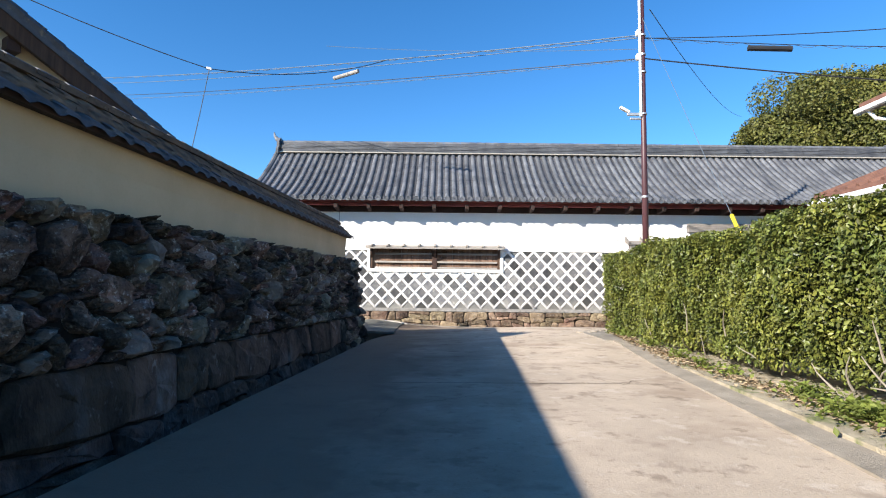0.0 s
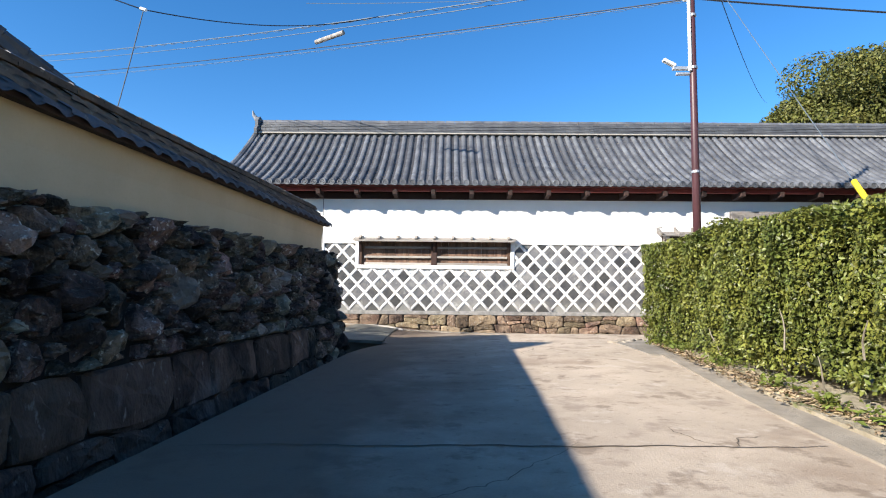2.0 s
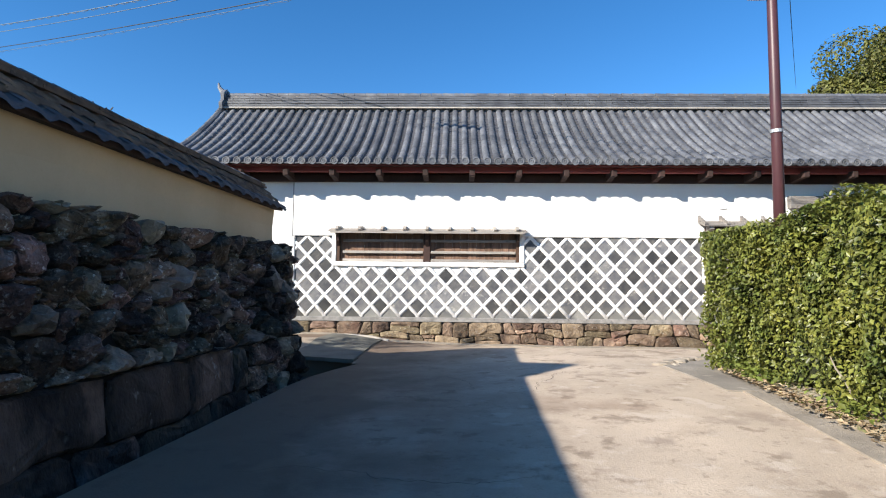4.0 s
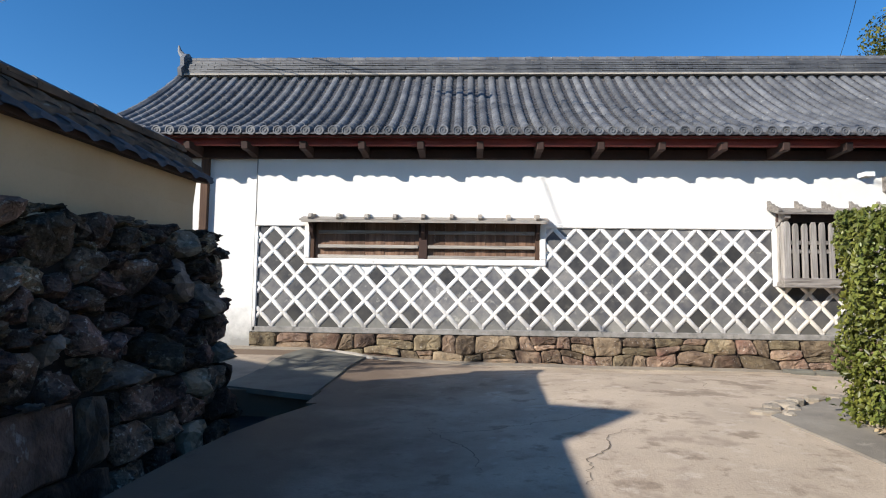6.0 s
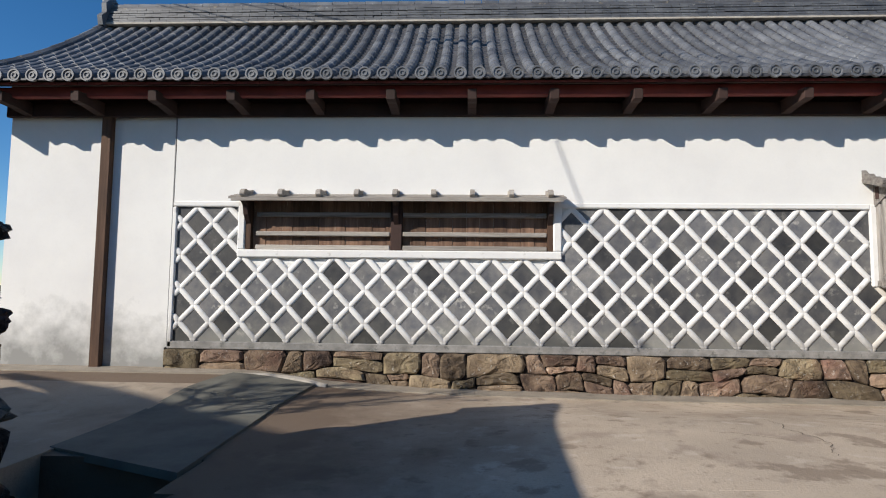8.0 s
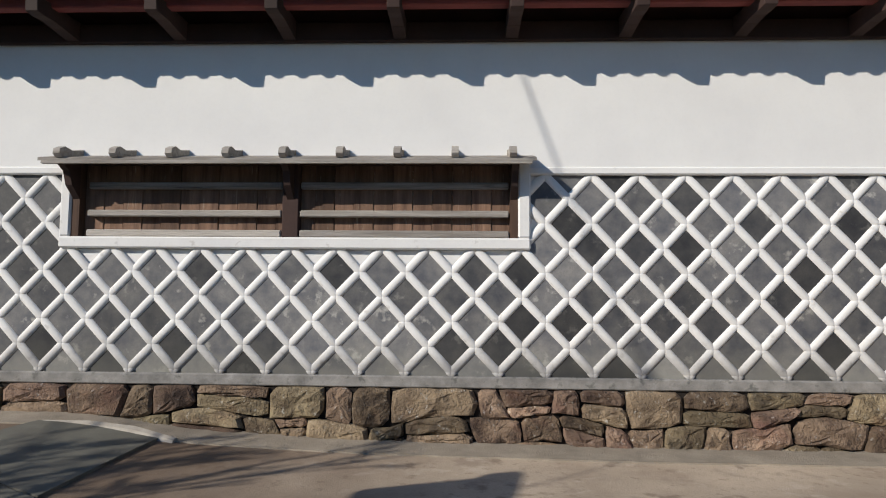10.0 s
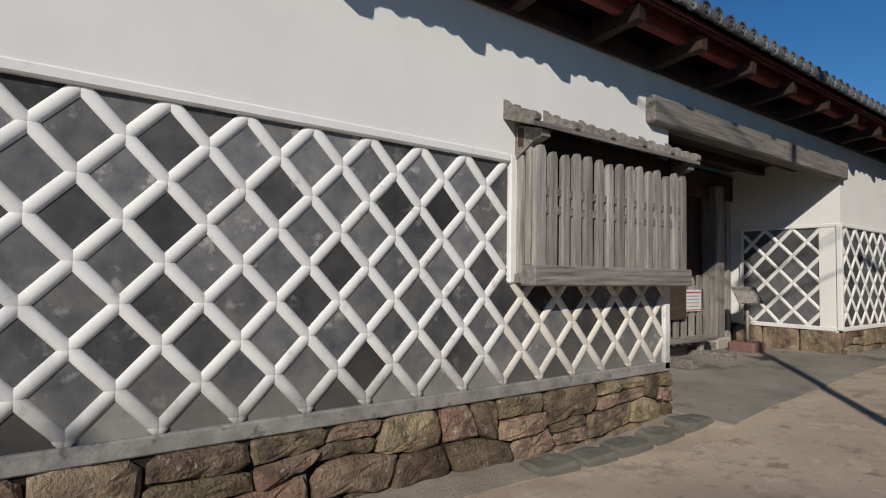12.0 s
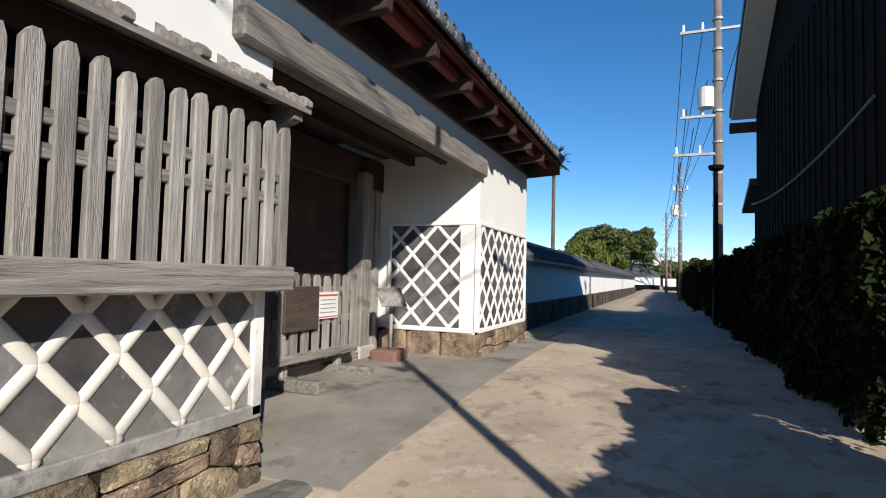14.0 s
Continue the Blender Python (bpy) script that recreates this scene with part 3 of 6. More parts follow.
# white edge strips round the lattice panel
trim = structure("trim", boxes((-3.24, -2.33, YW - 0.02, YW + 0.05, LT - 0.005, LT + 0.065), (1.86, 5.75, YW - 0.02, YW + 0.05, LT - 0.005, LT + 0.065),
                               (-3.25, -3.19, YW - 0.012, YW + 0.05, 0.42, LT - 0.006), (5.75, 5.83, YW - 0.012, YW + 0.05, 1.30, LT + 0.06),
                               (XG0 - 0.09, XG0 + 0.012, YW - 0.012, YW + 0.06, 0.42, 1.34), bev=0.012), M_RIB, "white plaster border strips of the lattice", "trim")
structure("trim_foot", boxes((-3.25, XG0 + 0.012, YW - 0.012, YW + 0.06, 0.40, LB - 0.03), bev=0.01), M_BAND, "grey cement band under the lattice", "trim")
structure("trim_right", boxes((XG1 - 0.02, XG1 + 0.06, YW - 0.02, YW + 0.06, 0.58, 2.265), (XR - 0.05, XR + 0.01, YW - 0.015, YW + 0.06, 0.58, 2.265),
                              (XG1 + 0.06, XR - 0.05, YW - 0.015, YW + 0.05, 2.205, 2.265), (XG1 + 0.06, XR - 0.05, YW - 0.015, YW + 0.05, 0.56, 0.63),
                              (XG1 - 0.015, XG1 + 0.05, YW + 0.06, 18.74, 2.205, 2.265), (XG1 - 0.015, XG1 + 0.05, YW + 0.06, 18.74, 0.56, 0.63),
                              (XG1 - 0.015, XG1 + 0.05, 18.68, 18.74, 0.63, 2.205), bev=0.01), M_PLASTER, "white plaster border strips", "trim")
# plaster joint line
structure("trim_joint", boxes((-3.262, -3.25, YW - 0.002, YW + 0.06, 0.42, 3.6)), M_GREYPRINT, "dark vertical joint in the plaster", "trim")


def main_limits(cu, cv):
    """Half planes that bound a lattice piece with its middle at (cu, cv)."""
    lim = [(-1, 0, 3.2), (1, 0, XG0 - 0.07), (0, 1, LT), (0, -1, -LB + 0.03)]
    if cv > 1.62:
        if cu < -0.2:
            lim.append((1, 0, -2.33))
        elif cu < 3.8:
            lim.append((-1, 0, -1.86))
    elif -2.33 < cu < 1.86:
        lim.append((0, 1, 1.622))
    if cv > 1.36 and cu > 4:
        lim.append((1, 0, 5.785))
    elif cu > 5.72:
        lim.append((0, 1, 1.36))
    return lim


def inside(cu, cv):
    if not (-3.45 < cu < XG0 + 0.1 and LB - 0.12 < cv < LT + 0.06):
        return False
    if -2.33 < cu < 1.86 and cv > 1.70:
        return False
    return not (cu > 5.76 and cv > 1.45)


def tile_poly(u, v, half_u, half_v, lim):
    poly = [(u - half_u, v), (u, v - half_v), (u + half_u, v), (u, v + half_v)]
    for a, b, c in lim:
        poly = clip_poly(poly, a, b, c)
        if len(poly) < 3:
            return []
    return poly


def rib_mesh(length, r, flat, material):
    """A plaster sausage with rounded ends along local x, half sunk."""
    bm = bmesh.new()
    rows = []
    n = 6
    for s, k in ((-0.5, 0.6), (-0.475, 0.86), (-0.42, 0.98), (0, 1.0), (0.42, 0.98), (0.475, 0.86), (0.5, 0.6)):
        rows.append([bm.verts.new((s * length, r * k * math.cos(math.pi * i / n), r * flat * k * math.sin(math.pi * i / n))) for i in range(n + 1)])
    for a, b in zip(rows, rows[1:]):
        for i in range(n):
            bm.faces.new((a[i], a[i + 1], b[i + 1], b[i]))
    return shared("rib", bm, material, True)


def lattice(parent, to_world, u_range, v0, ju, node, limits, ok, r, flat, m_rib, per=P, hv=HV, m_tile=M_TILE):
    """Rows of diagonal tiles with raised ribs between them. to_world maps (u, v, out) to the world."""
    hu = per / 2
    full = shared("tile", prism(bmesh.new(), [(-hu + 0.012, 0), (0, -hv + 0.012), (hu - 0.012, 0), (0, hv - 0.012)], 0.02, Matrix()), m_tile)
    seg = math.hypot(hu, hv)
    ang = math.degrees(math.atan2(hv, hu))
    ribs = {}
    k0, k1 = int((u_range[0] - node) / hu) - 2, int((u_range[1] - node) / hu) + 2
    jit = random.Random(3)
    for k in range(k0, k1):
        for j in range(-2, ju + 2):
            u, v = node + k * hu, v0 + j * hv
            if (k + j) % 2:
                if ok(u, v) or ok(u, v - hv * 0.4) or ok(u, v + hv * 0.4) or ok(u - hu * 0.4, v):
                    lim = limits(u, v - 0.002)
                    if all(a * (u + du) + b * (v + dv) <= c + 1e-4 for a, b, c in lim for du, dv in ((hu, 0), (-hu, 0), (0, hv), (0, -hv))):
                        piece("tile", full, parent, to_world @ Matrix.Translation((u, v, 0.003 * jit.random())))
                    else:
                        poly = tile_poly(u, v, hu - 0.012, hv - 0.012, lim)
                        if len(poly) >= 3:
                            me = shared("tile", prism(bmesh.new(), poly, 0.02, Matrix()), m_tile)
                            piece("tile", me, parent, to_world)
            for way in (1, -1):                      # rib from this node to the next on the right
                if (k + j) % 2:
                    continue
                mu, mv = u + hu / 2, v + way * hv / 2
                lim = limits(mu, mv)
                t0, t1 = 0.0, 1.0
                if not ok(mu, mv):
                    continue
                for a, b, c in lim:
                    s, d = a * u + b * v - c, a * hu + b * way * hv
                    if abs(d) < 1e-9:
                        if s > 0:
                            t1 = -1
                    elif d > 0:
                        t1 = min(t1, -s / d)
                    else:
                        t0 = max(t0, -s / d)
                if t1 - t0 < 0.12:
                    continue
                ml = m_rib(mu, mv)
                key = (round((t1 - t0) * 8), ml.name)
                if key not in ribs:
                    ribs[key] = rib_mesh(seg * key[0] / 8 * 1.06, r, flat, ml)
                tm = (t0 + t1) / 2
                wob = jit.uniform(-0.8, 0.8)
                piece("rib", ribs[key], parent, to_world @ Matrix.Translation((u + hu * tm, v + way * hv * tm, 0.012)) @ pose(0, 0, 0, 0, 0, way * ang + wob))


# roof: one profile from eave to ridge
YE, ZE, YR, ZR = 16.53, 3.765, 19.7, 5.98
ROOF_X0, ROOF_X1 = -6.0, 16.1


def roof_at(s):
    return YE + (YR - YE) * s, ZE + (ZR - ZE) * (0.66 * s + 0.34 * s * s)


roof = thing("gatehouse_roof", "long grey smoked-tile gatehouse roof with stacked ridge", "roof", ((ROOF_X0 + ROOF_X1) / 2, 19.7, 3.7))
bm = bmesh.new()
for sgn in (1, -1):
    rows = []
    for i in range(9):
        y, z = roof_at(0.05 + 0.95 * i / 8)
        y = y if sgn > 0 else 2 * YR - y
        rows.append([bm.verts.new((x, y, z + d)) for x in (ROOF_X0, ROOF_X1) for d in (-0.015, -0.05)])
    for a, b in zip(rows, rows[1:]):
        bm.faces.new((a[0], a[2], b[2], b[0]))
        bm.faces.new((a[1], a[3], b[3], b[1]))
        bm.faces.new((a[0], a[1], b[1], b[0]))
        bm.faces.new((a[2], a[3], b[3], b[2]))
    bm.faces.new((rows[0][0], rows[0][1], rows[0][3], rows[0][2]))
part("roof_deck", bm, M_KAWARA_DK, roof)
PITCH = 0.231
NT = 13
bm = bmesh.new()
for c in range(NT):                                    # one run of cover tiles, each a little proud of the next
    rings = []
    for e, r in ((0.0, 0.077), (0.5, 0.073), (1.0, 0.069)):
        y, z = roof_at((c + e) / NT)
        rings.append([bm.verts.new((r * math.cos(math.pi * k / 7), y, z + 0.015 + r * 1.05 * math.sin(math.pi * k / 7))) for k in range(8)])
    for a, b in zip(rings, rings[1:]):
        for k in range(7):
            bm.faces.new((a[k], a[k + 1], b[k + 1], b[k]))
    bm.faces.new(rings[0])
me_run = shared("tile_run", bm, M_KAWARA, False)
bm = bmesh.new()
for c in range(NT * 2):                                # pan tiles between the runs
    rows = []
    for e, up in ((0.0, 0.022), (1.0, 0.0)):
        y, z = roof_at((c + e) / NT / 2)
        rows.append([bm.verts.new((x, y, z + up + 0.03 * (x / 0.115) ** 2)) for x in (-0.115, -0.055, 0, 0.055, 0.115)])
    y, z = roof_at(c / NT / 2)
    low = [bm.verts.new((v.co.x, y + 0.002, v.co.z - 0.024)) for v in rows[0]]
    for a, b in ((rows[0], rows[1]), (low, rows[0])):
        for k in range(4):
            bm.faces.new((a[k], a[k + 1], b[k + 1], b[k]))
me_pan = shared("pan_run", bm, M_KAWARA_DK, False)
bm = bmesh.new()                                       # round eave tile with a raised rim and boss
prev = None
prof = ((0.0, 0.095), (-0.035, 0.095), (-0.035, 0.075), (-0.022, 0.066), (-0.022, 0.045), (-0.034, 0.042), (-0.034, 0.028), (-0.022, 0.025), (-0.022, 0.0001))
rings = [[bm.verts.new((0.84 * r * math.cos(6.28319 * k / 14), d, 0.84 * r * math.sin(6.28319 * k / 14))) for k in range(14)] for d, r in prof]
for a, b in zip(rings, rings[1:]):
    for k in range(14):
        bm.faces.new((a[k], a[(k + 1) % 14], b[(k + 1) % 14], b[k]))
me_end = shared("eave_tile", bm, M_KAWARA, False)
bm = bmesh.new()                                       # curved lip of the eave pan tile
for k in range(6):
    x0, x1 = -0.115 + 0.23 * k / 6, -0.115 + 0.23 * (k + 1) / 6
    q = lambda x: 0.03 * (x / 0.115) ** 2
    vs = [bm.verts.new(c) for c in ((x0, -0.02, q(x0) + 0.01), (x1, -0.02, q(x1) + 0.01), (x1, -0.02, q(x1) - 0.012), (x0, -0.02, q(x0) - 0.012))]
    bm.faces.new(vs)
    ws = [bm.verts.new(v.co + Vector((0, 0.03, 0))) for v in vs]
    bm.faces.new((vs[0], vs[1], ws[1], ws[0]))
    bm.faces.new((vs[3], vs[2], ws[2], ws[3]))
me_lip = shared("eave_lip", bm, M_KAWARA_DK, False)
nrun = int((ROOF_X1 - ROOF_X0 - 0.2) / PITCH) + 1
rng = random.Random(2)
for i in range(nrun):
    x = ROOF_X0 + 0.1 + i * PITCH
    wob = rng.uniform(-0.006, 0.006)
    piece("tile_run", me_run, roof, pose(x + wob, 0, 0))
    piece("eave_tile", me_end, roof, pose(x + wob, YE, ZE + 0.045, 0, rng.uniform(0, 360), 0))
    if i < nrun - 1:
        piece("pan_run", me_pan, roof, pose(x + PITCH / 2, 0, 0))
        piece("eave_lip", me_lip, roof, pose(x + PITCH / 2, YE, ZE - 0.005))
# stacked ridge
bm = bmesh.new()
for k in range(6):
    w = 0.215 - 0.016 * k - (0.012 if k % 2 else 0)
    x = ROOF_X0 + 0.02 - 0.15 * (k % 2)
    while x < ROOF_X1:
        j, u = rng.uniform(-0.006, 0.006), rng.uniform(-0.003, 0.003)
        box(bm, max(x, ROOF_X0), min(x + 0.292, ROOF_X1), YR - w + j, YR + w + j, ZR + 0.052 * k + u, ZR + 0.034 + 0.052 * k + u)
        x += 0.3
part("ridge_course", bm, M_KAWARA, roof, "stacked flat ridge tiles", kind="stuff")
part("ridge_core", boxes((ROOF_X0 + 0.05, ROOF_X1 - 0.05, YR - 0.1, YR + 0.1, ZR - 0.1, ZR + 0.34)), M_KAWARA_DK, roof)
part("ridge_mortar", boxes((ROOF_X0 + 0.04, ROOF_X1 - 0.04, YR - 0.222, YR + 0.222, ZR - 0.035, ZR - 0.004)), M_GRANITE, roof, "pale mortar line under the ridge")
bm = bmesh.new()
x = ROOF_X0
while x < ROOF_X1:
    tube(bm, [(x, YR, ZR + 0.36), (x + 0.29, YR, ZR + 0.36)], [0.088, 0.08], 10)
    x += 0.3
part("ridge_cap", bm, M_KAWARA, roof, "round ridge cap tiles", kind="stuff")
for x, sg in ((ROOF_X0, -1), (ROOF_X1, 1)):
    bm = bmesh.new()
    m = Matrix.Translation((x, YR, ZR)) @ pose(0, 0, 0, 90, 0, 90)
    prism(bm, [(-0.3, -0.08), (0.3, -0.08), (0.34, 0.08), (0.22, 0.2), (0.24, 0.36), (0.12, 0.5), (0, 0.55), (-0.12, 0.5), (-0.24, 0.36), (-0.22, 0.2), (-0.34, 0.08)], 0.09, m)
    part("ridge_end_tile", bm, M_KAWARA, roof, "ornamental ridge end tile")
    bm = bmesh.new()
    tube(bm, [(x - sg * 0.1, YR, ZR + 0.4), (x + sg * 0.05, YR, ZR + 0.48), (x + sg * 0.14, YR, ZR + 0.6), (x + sg * 0.17, YR, ZR + 0.74)], [0.09, 0.08, 0.05, 0.02], 8)
    part("ridge_horn", bm, M_KAWARA, roof, "upturned round tile horn")
    bm = bmesh.new()                                   # verge roll
    pts = [roof_at(i / 10) for i in range(11)]
    for y0, (ya, za) in enumerate(pts[:-1]):
        yb, zb = pts[y0 + 1]
        tube(bm, [(x, ya, za + 0.06), (x, yb, zb + 0.06)], [0.095, 0.085], 9)
    part("verge_tile", bm, M_KAWARA, roof, "round verge tiles")
for x in (XL + 0.15, XR - 0.15):
    bm = bmesh.new()
    m = Matrix.Translation((x - 0.12, 0, 0)) @ Matrix(((0, 0, 1, 0), (1, 0, 0, 0), (0, 1, 0, 0), (0, 0, 0, 1)))
    prism(bm, [(YW + 0.3, 3.6), (22.1, 3.6), (22.1, 4.1), (YR, 5.75), (YW + 0.3, 4.15)], 0.24, m)
    structure("wall_gable", bm, M_PLASTER, "white plastered gable wall", "wall")

# under the eave: boards, purlin, bracket arms
bm = bmesh.new()
for i, x in enumerate(steps(ROOF_X0 + 0.05, ROOF_X1 - 0.05, 76)[:-1]):
    x1 = x + (ROOF_X1 - ROOF_X0 - 0.1) / 76 - 0.006
    a, b = (16.59, 3.715), (17.3, 4.04)
    vs = [bm.verts.new((xx, yy, zz + d)) for d in (0, 0.03) for xx, (yy, zz) in ((x, a), (x1, a), (x1, b), (x, b))]
    bm.faces.new(vs[:4])
    bm.faces.new(vs[4:][::-1])
    for k in range(4):
        bm.faces.new((vs[k], vs[(k + 1) % 4], vs[4 + (k + 1) % 4], vs[4 + k]))
part("eave_board", bm, M_EAVE, roof, "dark red boards under the eave", kind="stuff")
part("fascia", boxes((ROOF_X0 + 0.03, ROOF_X1 - 0.03, 16.62, 16.65, 3.715, 3.815), bev=0.004), M_BEAMDK, roof, "dark eave fascia")
part("eave_purlin", boxes((ROOF_X0 + 0.2, ROOF_X1 - 0.2, 16.78, 16.88, 3.63, 3.76), bev=0.01), M_EAVE, roof, "dark red eave purlin")
part("eave_infill", boxes((XL, XR, 17.205, 17.235, 3.625, 4.08)), M_BEAMDK, roof, "dark boards between wall top and eave")
part("wall_plate", boxes((XL, XR, 17.14, 17.195, 3.48, 3.66), bev=0.01), M_BEAMDK, roof, "dark wall plate")
bm = bmesh.new()
m = Matrix(((0, 0, 1, 0), (1, 0, 0, 0), (0, 1, 0, 0), (0, 0, 0, 1)))
prism(bm, [(17.2, 3.49), (16.95, 3.52), (16.82, 3.535), (16.72, 3.525), (16.64, 3.53), (16.63, 3.66), (16.76, 3.66), (17.2, 3.67)], 0.11, Matrix.Translation((-0.055, 0, 0)) @ m)
bmesh.ops.bevel(bm, geom=[e for e in bm.edges if e.calc_length() < 0.14], offset=0.006, segments=1, affect="EDGES")
bm2 = bmesh.new()
for xe in (ROOF_X0 + 0.06, ROOF_X1 - 0.1):
    prism(bm2, [(16.58, 3.52), (17.3, 3.47), (17.3, 4.16), (16.58, 3.76)], 0.04, Matrix.Translation((xe, 0, 0)) @ m)
part("eave_end_board", bm2, M_BEAMDK, roof, "dark board closing the eave end")
me_arm = shared("bracket_arm", bm, M_BEAMDK)
for k in range(-6, 16):
    x = 0.72 + 1.0 * k
    if -5.5 < x < 15.7:
        piece("bracket_arm", me_arm, roof, pose(x, 0, 0))

# ---------------------------------------------------------------- long shuttered window with its plank hood
win = thing("window_1", "long low window with brown shutter boards and grey rails", "window", (-0.24, YW, 1.7))
win["kind"] = "structure"
part("window_surround", boxes((-2.36, 1.89, YW - 0.025, YW + 0.2, 1.605, 1.71), (-2.36, -2.26, YW - 0.02, YW + 0.2, 1.71, 2.40), (1.78, 1.89, YW - 0.02, YW + 0.2, 1.71, 2.40), bev=0.015),
     M_RIB, win, "white plaster surround")
part("reveal", boxes((-2.26, -2.19, YW + 0.0, YW + 0.28, 1.71, 2.4), (1.71, 1.78, YW + 0.0, YW + 0.28, 1.71, 2.4), (-2.26, 1.78, YW + 0.02, YW + 0.3, 2.37, 2.44)), M_BROWN, win, "brown timber jambs and head")
board = boxes((-0.088, 0.088, -0.012, 0.012, -0.34, 0.34), bev=0.004)
me_board = shared("shutter_board", board, M_SHUTTER)
for i in range(22):
    x = -2.1 + i * 0.178
    piece("shutter_board", me_board, win, pose(x, YW + 0.09 + (0.008 if i % 2 else 0), 2.05))
part("window_post", boxes((-0.33, -0.18, YW + 0.0, YW + 0.24, 1.71, 2.38), bev=0.008), M_BEAMDK, win, "dark middle post")
for x0, x1 in ((-2.12, -0.34), (-0.17, 1.70)):
    part("rail", boxes((x0, x1, YW + 0.005, YW + 0.075, 1.895, 1.955), bev=0.008), M_PALEWOOD, win, "weathered grey middle rail")
    part("rail", boxes((x0, x1, YW + 0.0, YW + 0.078, 1.712, 1.775), bev=0.008), M_PALEWOOD, win, "weathered grey bottom rail")
    part("head_rail", boxes((x0, x1, YW + 0.015, YW + 0.078, 2.15, 2.21), bev=0.008), M_OLDWOOD_H, win, "grey upper rail")
hood = thing("window_hood", "weathered plank hood with pitched battens over the window", "hood", (-0.24, YW, 2.4))
YZ = Matrix(((0, 0, 1, 0), (1, 0, 0, 0), (0, 1, 0, 0), (0, 0, 0, 1)))
bm = bmesh.new()
prism(bm, [(16.93, 2.345), (17.2, 2.42), (17.2, 2.45), (16.93, 2.375)], 4.3, Matrix.Translation((-2.39, 0, 0)) @ YZ)
part("hood_plank", bm, M_PALEWOOD, hood)
bm = bmesh.new()
prism(bm, [(16.915, 2.318), (16.95, 2.318), (16.95, 2.352), (16.915, 2.345)], 4.22, Matrix.Translation((-2.35, 0, 0)) @ YZ)
part("hood_edge", bm, M_PALEWOOD, hood, "grey front batten")
bm = bmesh.new()
prism(bm, [(17.2, 2.45), (17.2, 2.50), (17.05, 2.46), (16.96, 2.475), (16.90, 2.445), (16.89, 2.40), (16.92, 2.372)], 0.06, Matrix.Translation((-0.03, 0, 0)) @ YZ)
me_bat = shared("hood_batten", bm, M_PALEWOOD)
for i in range(9):
    piece("hood_batten", me_bat, hood, pose(-2.2 + 0.489 * i, 0, 0))
bm = bmesh.new()
prism(bm, [(17.2, 2.05), (17.2, 2.42), (16.95, 2.345), (17.05, 2.28), (17.09, 2.16)], 0.06, Matrix.Translation((-0.03, 0, 0)) @ YZ)
me_cor = shared("hood_bracket", bm, M_BEAMDK)
for x in (-2.22, -0.255, 1.74):
    piece("hood_bracket", me_cor, hood, pose(x, 0, 0))

# ---------------------------------------------------------------- projecting lattice bay
BX0, BX1, YB = 5.80, 7.97, 17.0
bay = thing("lattice_bay", "silver-grey timber lattice window bay with plank roof", "window bay", ((BX0 + BX1) / 2, YW, 1.3))
part("sill_beam", boxes((BX0 - 0.02, BX1 + 0.06, YB - 0.06, YB + 0.10, 1.285, 1.45), bev=0.012), M_OLDWOOD_H, bay)
part("bay_floor", boxes((BX0, BX1, YB + 0.10, YW + 0.04, 1.31, 1.38)), M_OLDWOOD_H, bay)
# head beam coloured dark for the shade behind the slat tops
part("bay_head", boxes((BX0, BX1 + 0.02, YB + 0.10, YB + 0.17, 2.40, 2.56), bev=0.008), M_BEAMDK, bay, "head beam coloured dark as if in shade")
for x in (BX0 + 0.05, BX1 - 0.05):
    part("corner_post", boxes((x - 0.028, x + 0.028, YB + 0.04, YB + 0.10, 1.45, 2.44), bev=0.008), M_OLDWOOD, bay)
# black sheet in place of the shade inside the bay
part("bay_back", boxes((BX0 + 0.03, BX1 - 0.03, YW - 0.03, YW - 0.004, 1.38, 2.5)), M_BLACK, bay, "black sheet standing for the shaded inside")
bm = bmesh.new()
w, h = 0.046, 0.93
prism(bm, [(-w, 0), (w, 0), (w, h - 0.075), (0.024, h), (-0.012, h), (-w, h - 0.05)], 0.045, Matrix(((1, 0, 0, 0), (0, 0, -1, 0), (0, 1, 0, 0), (0, 0, 0, 1))))
bmesh.ops.bevel(bm, geom=[e for e in bm.edges if e.calc_length() > 0.5], offset=0.006, segments=1, affect="EDGES")
me_slat = shared("slat", bm, M_OLDWOOD)
rng = random.Random(11)
n = 15
for i in range(n):
    x = BX0 + 0.06 + (BX1 - BX0 - 0.12) * i / (n - 1)
    piece("slat", me_slat, bay, pose(x, YB + 0.0, 1.45, 0, rng.uniform(-0.5, 0.5), rng.uniform(-2, 2)) @ Matrix.Diagonal((1.3 if i == 0 else rng.uniform(0.9, 1.04), 1, rng.uniform(0.97, 1.02), 1)))
for z in (1.862, 2.008):
    part("lattice_rail", boxes((BX0 + 0.02, BX1 - 0.02, YB - 0.032, YB + 0.012, z, z + 0.065), bev=0.004), M_OLDWOOD_H, bay, "thin cross rail through the slats")
for y in (YB + 0.13,):
    for x in (BX0 + 0.02, BX1 - 0.05):
        part("side_slat", boxes((x, x + 0.04, y, y + 0.07, 1.38, 2.44), bev=0.005), M_OLDWOOD, bay)
bm = bmesh.new()
prism(bm, [(16.86, 2.505), (17.2, 2.62), (17.2, 2.66), (16.86, 2.545)], BX1 - BX0 + 0.2, Matrix.Translation((BX0 - 0.13, 0, 0)) @ YZ)
part("bay_roof_plank", bm, M_OLDWOOD_H, bay, "sloping grey roof plank")
bm = bmesh.new()
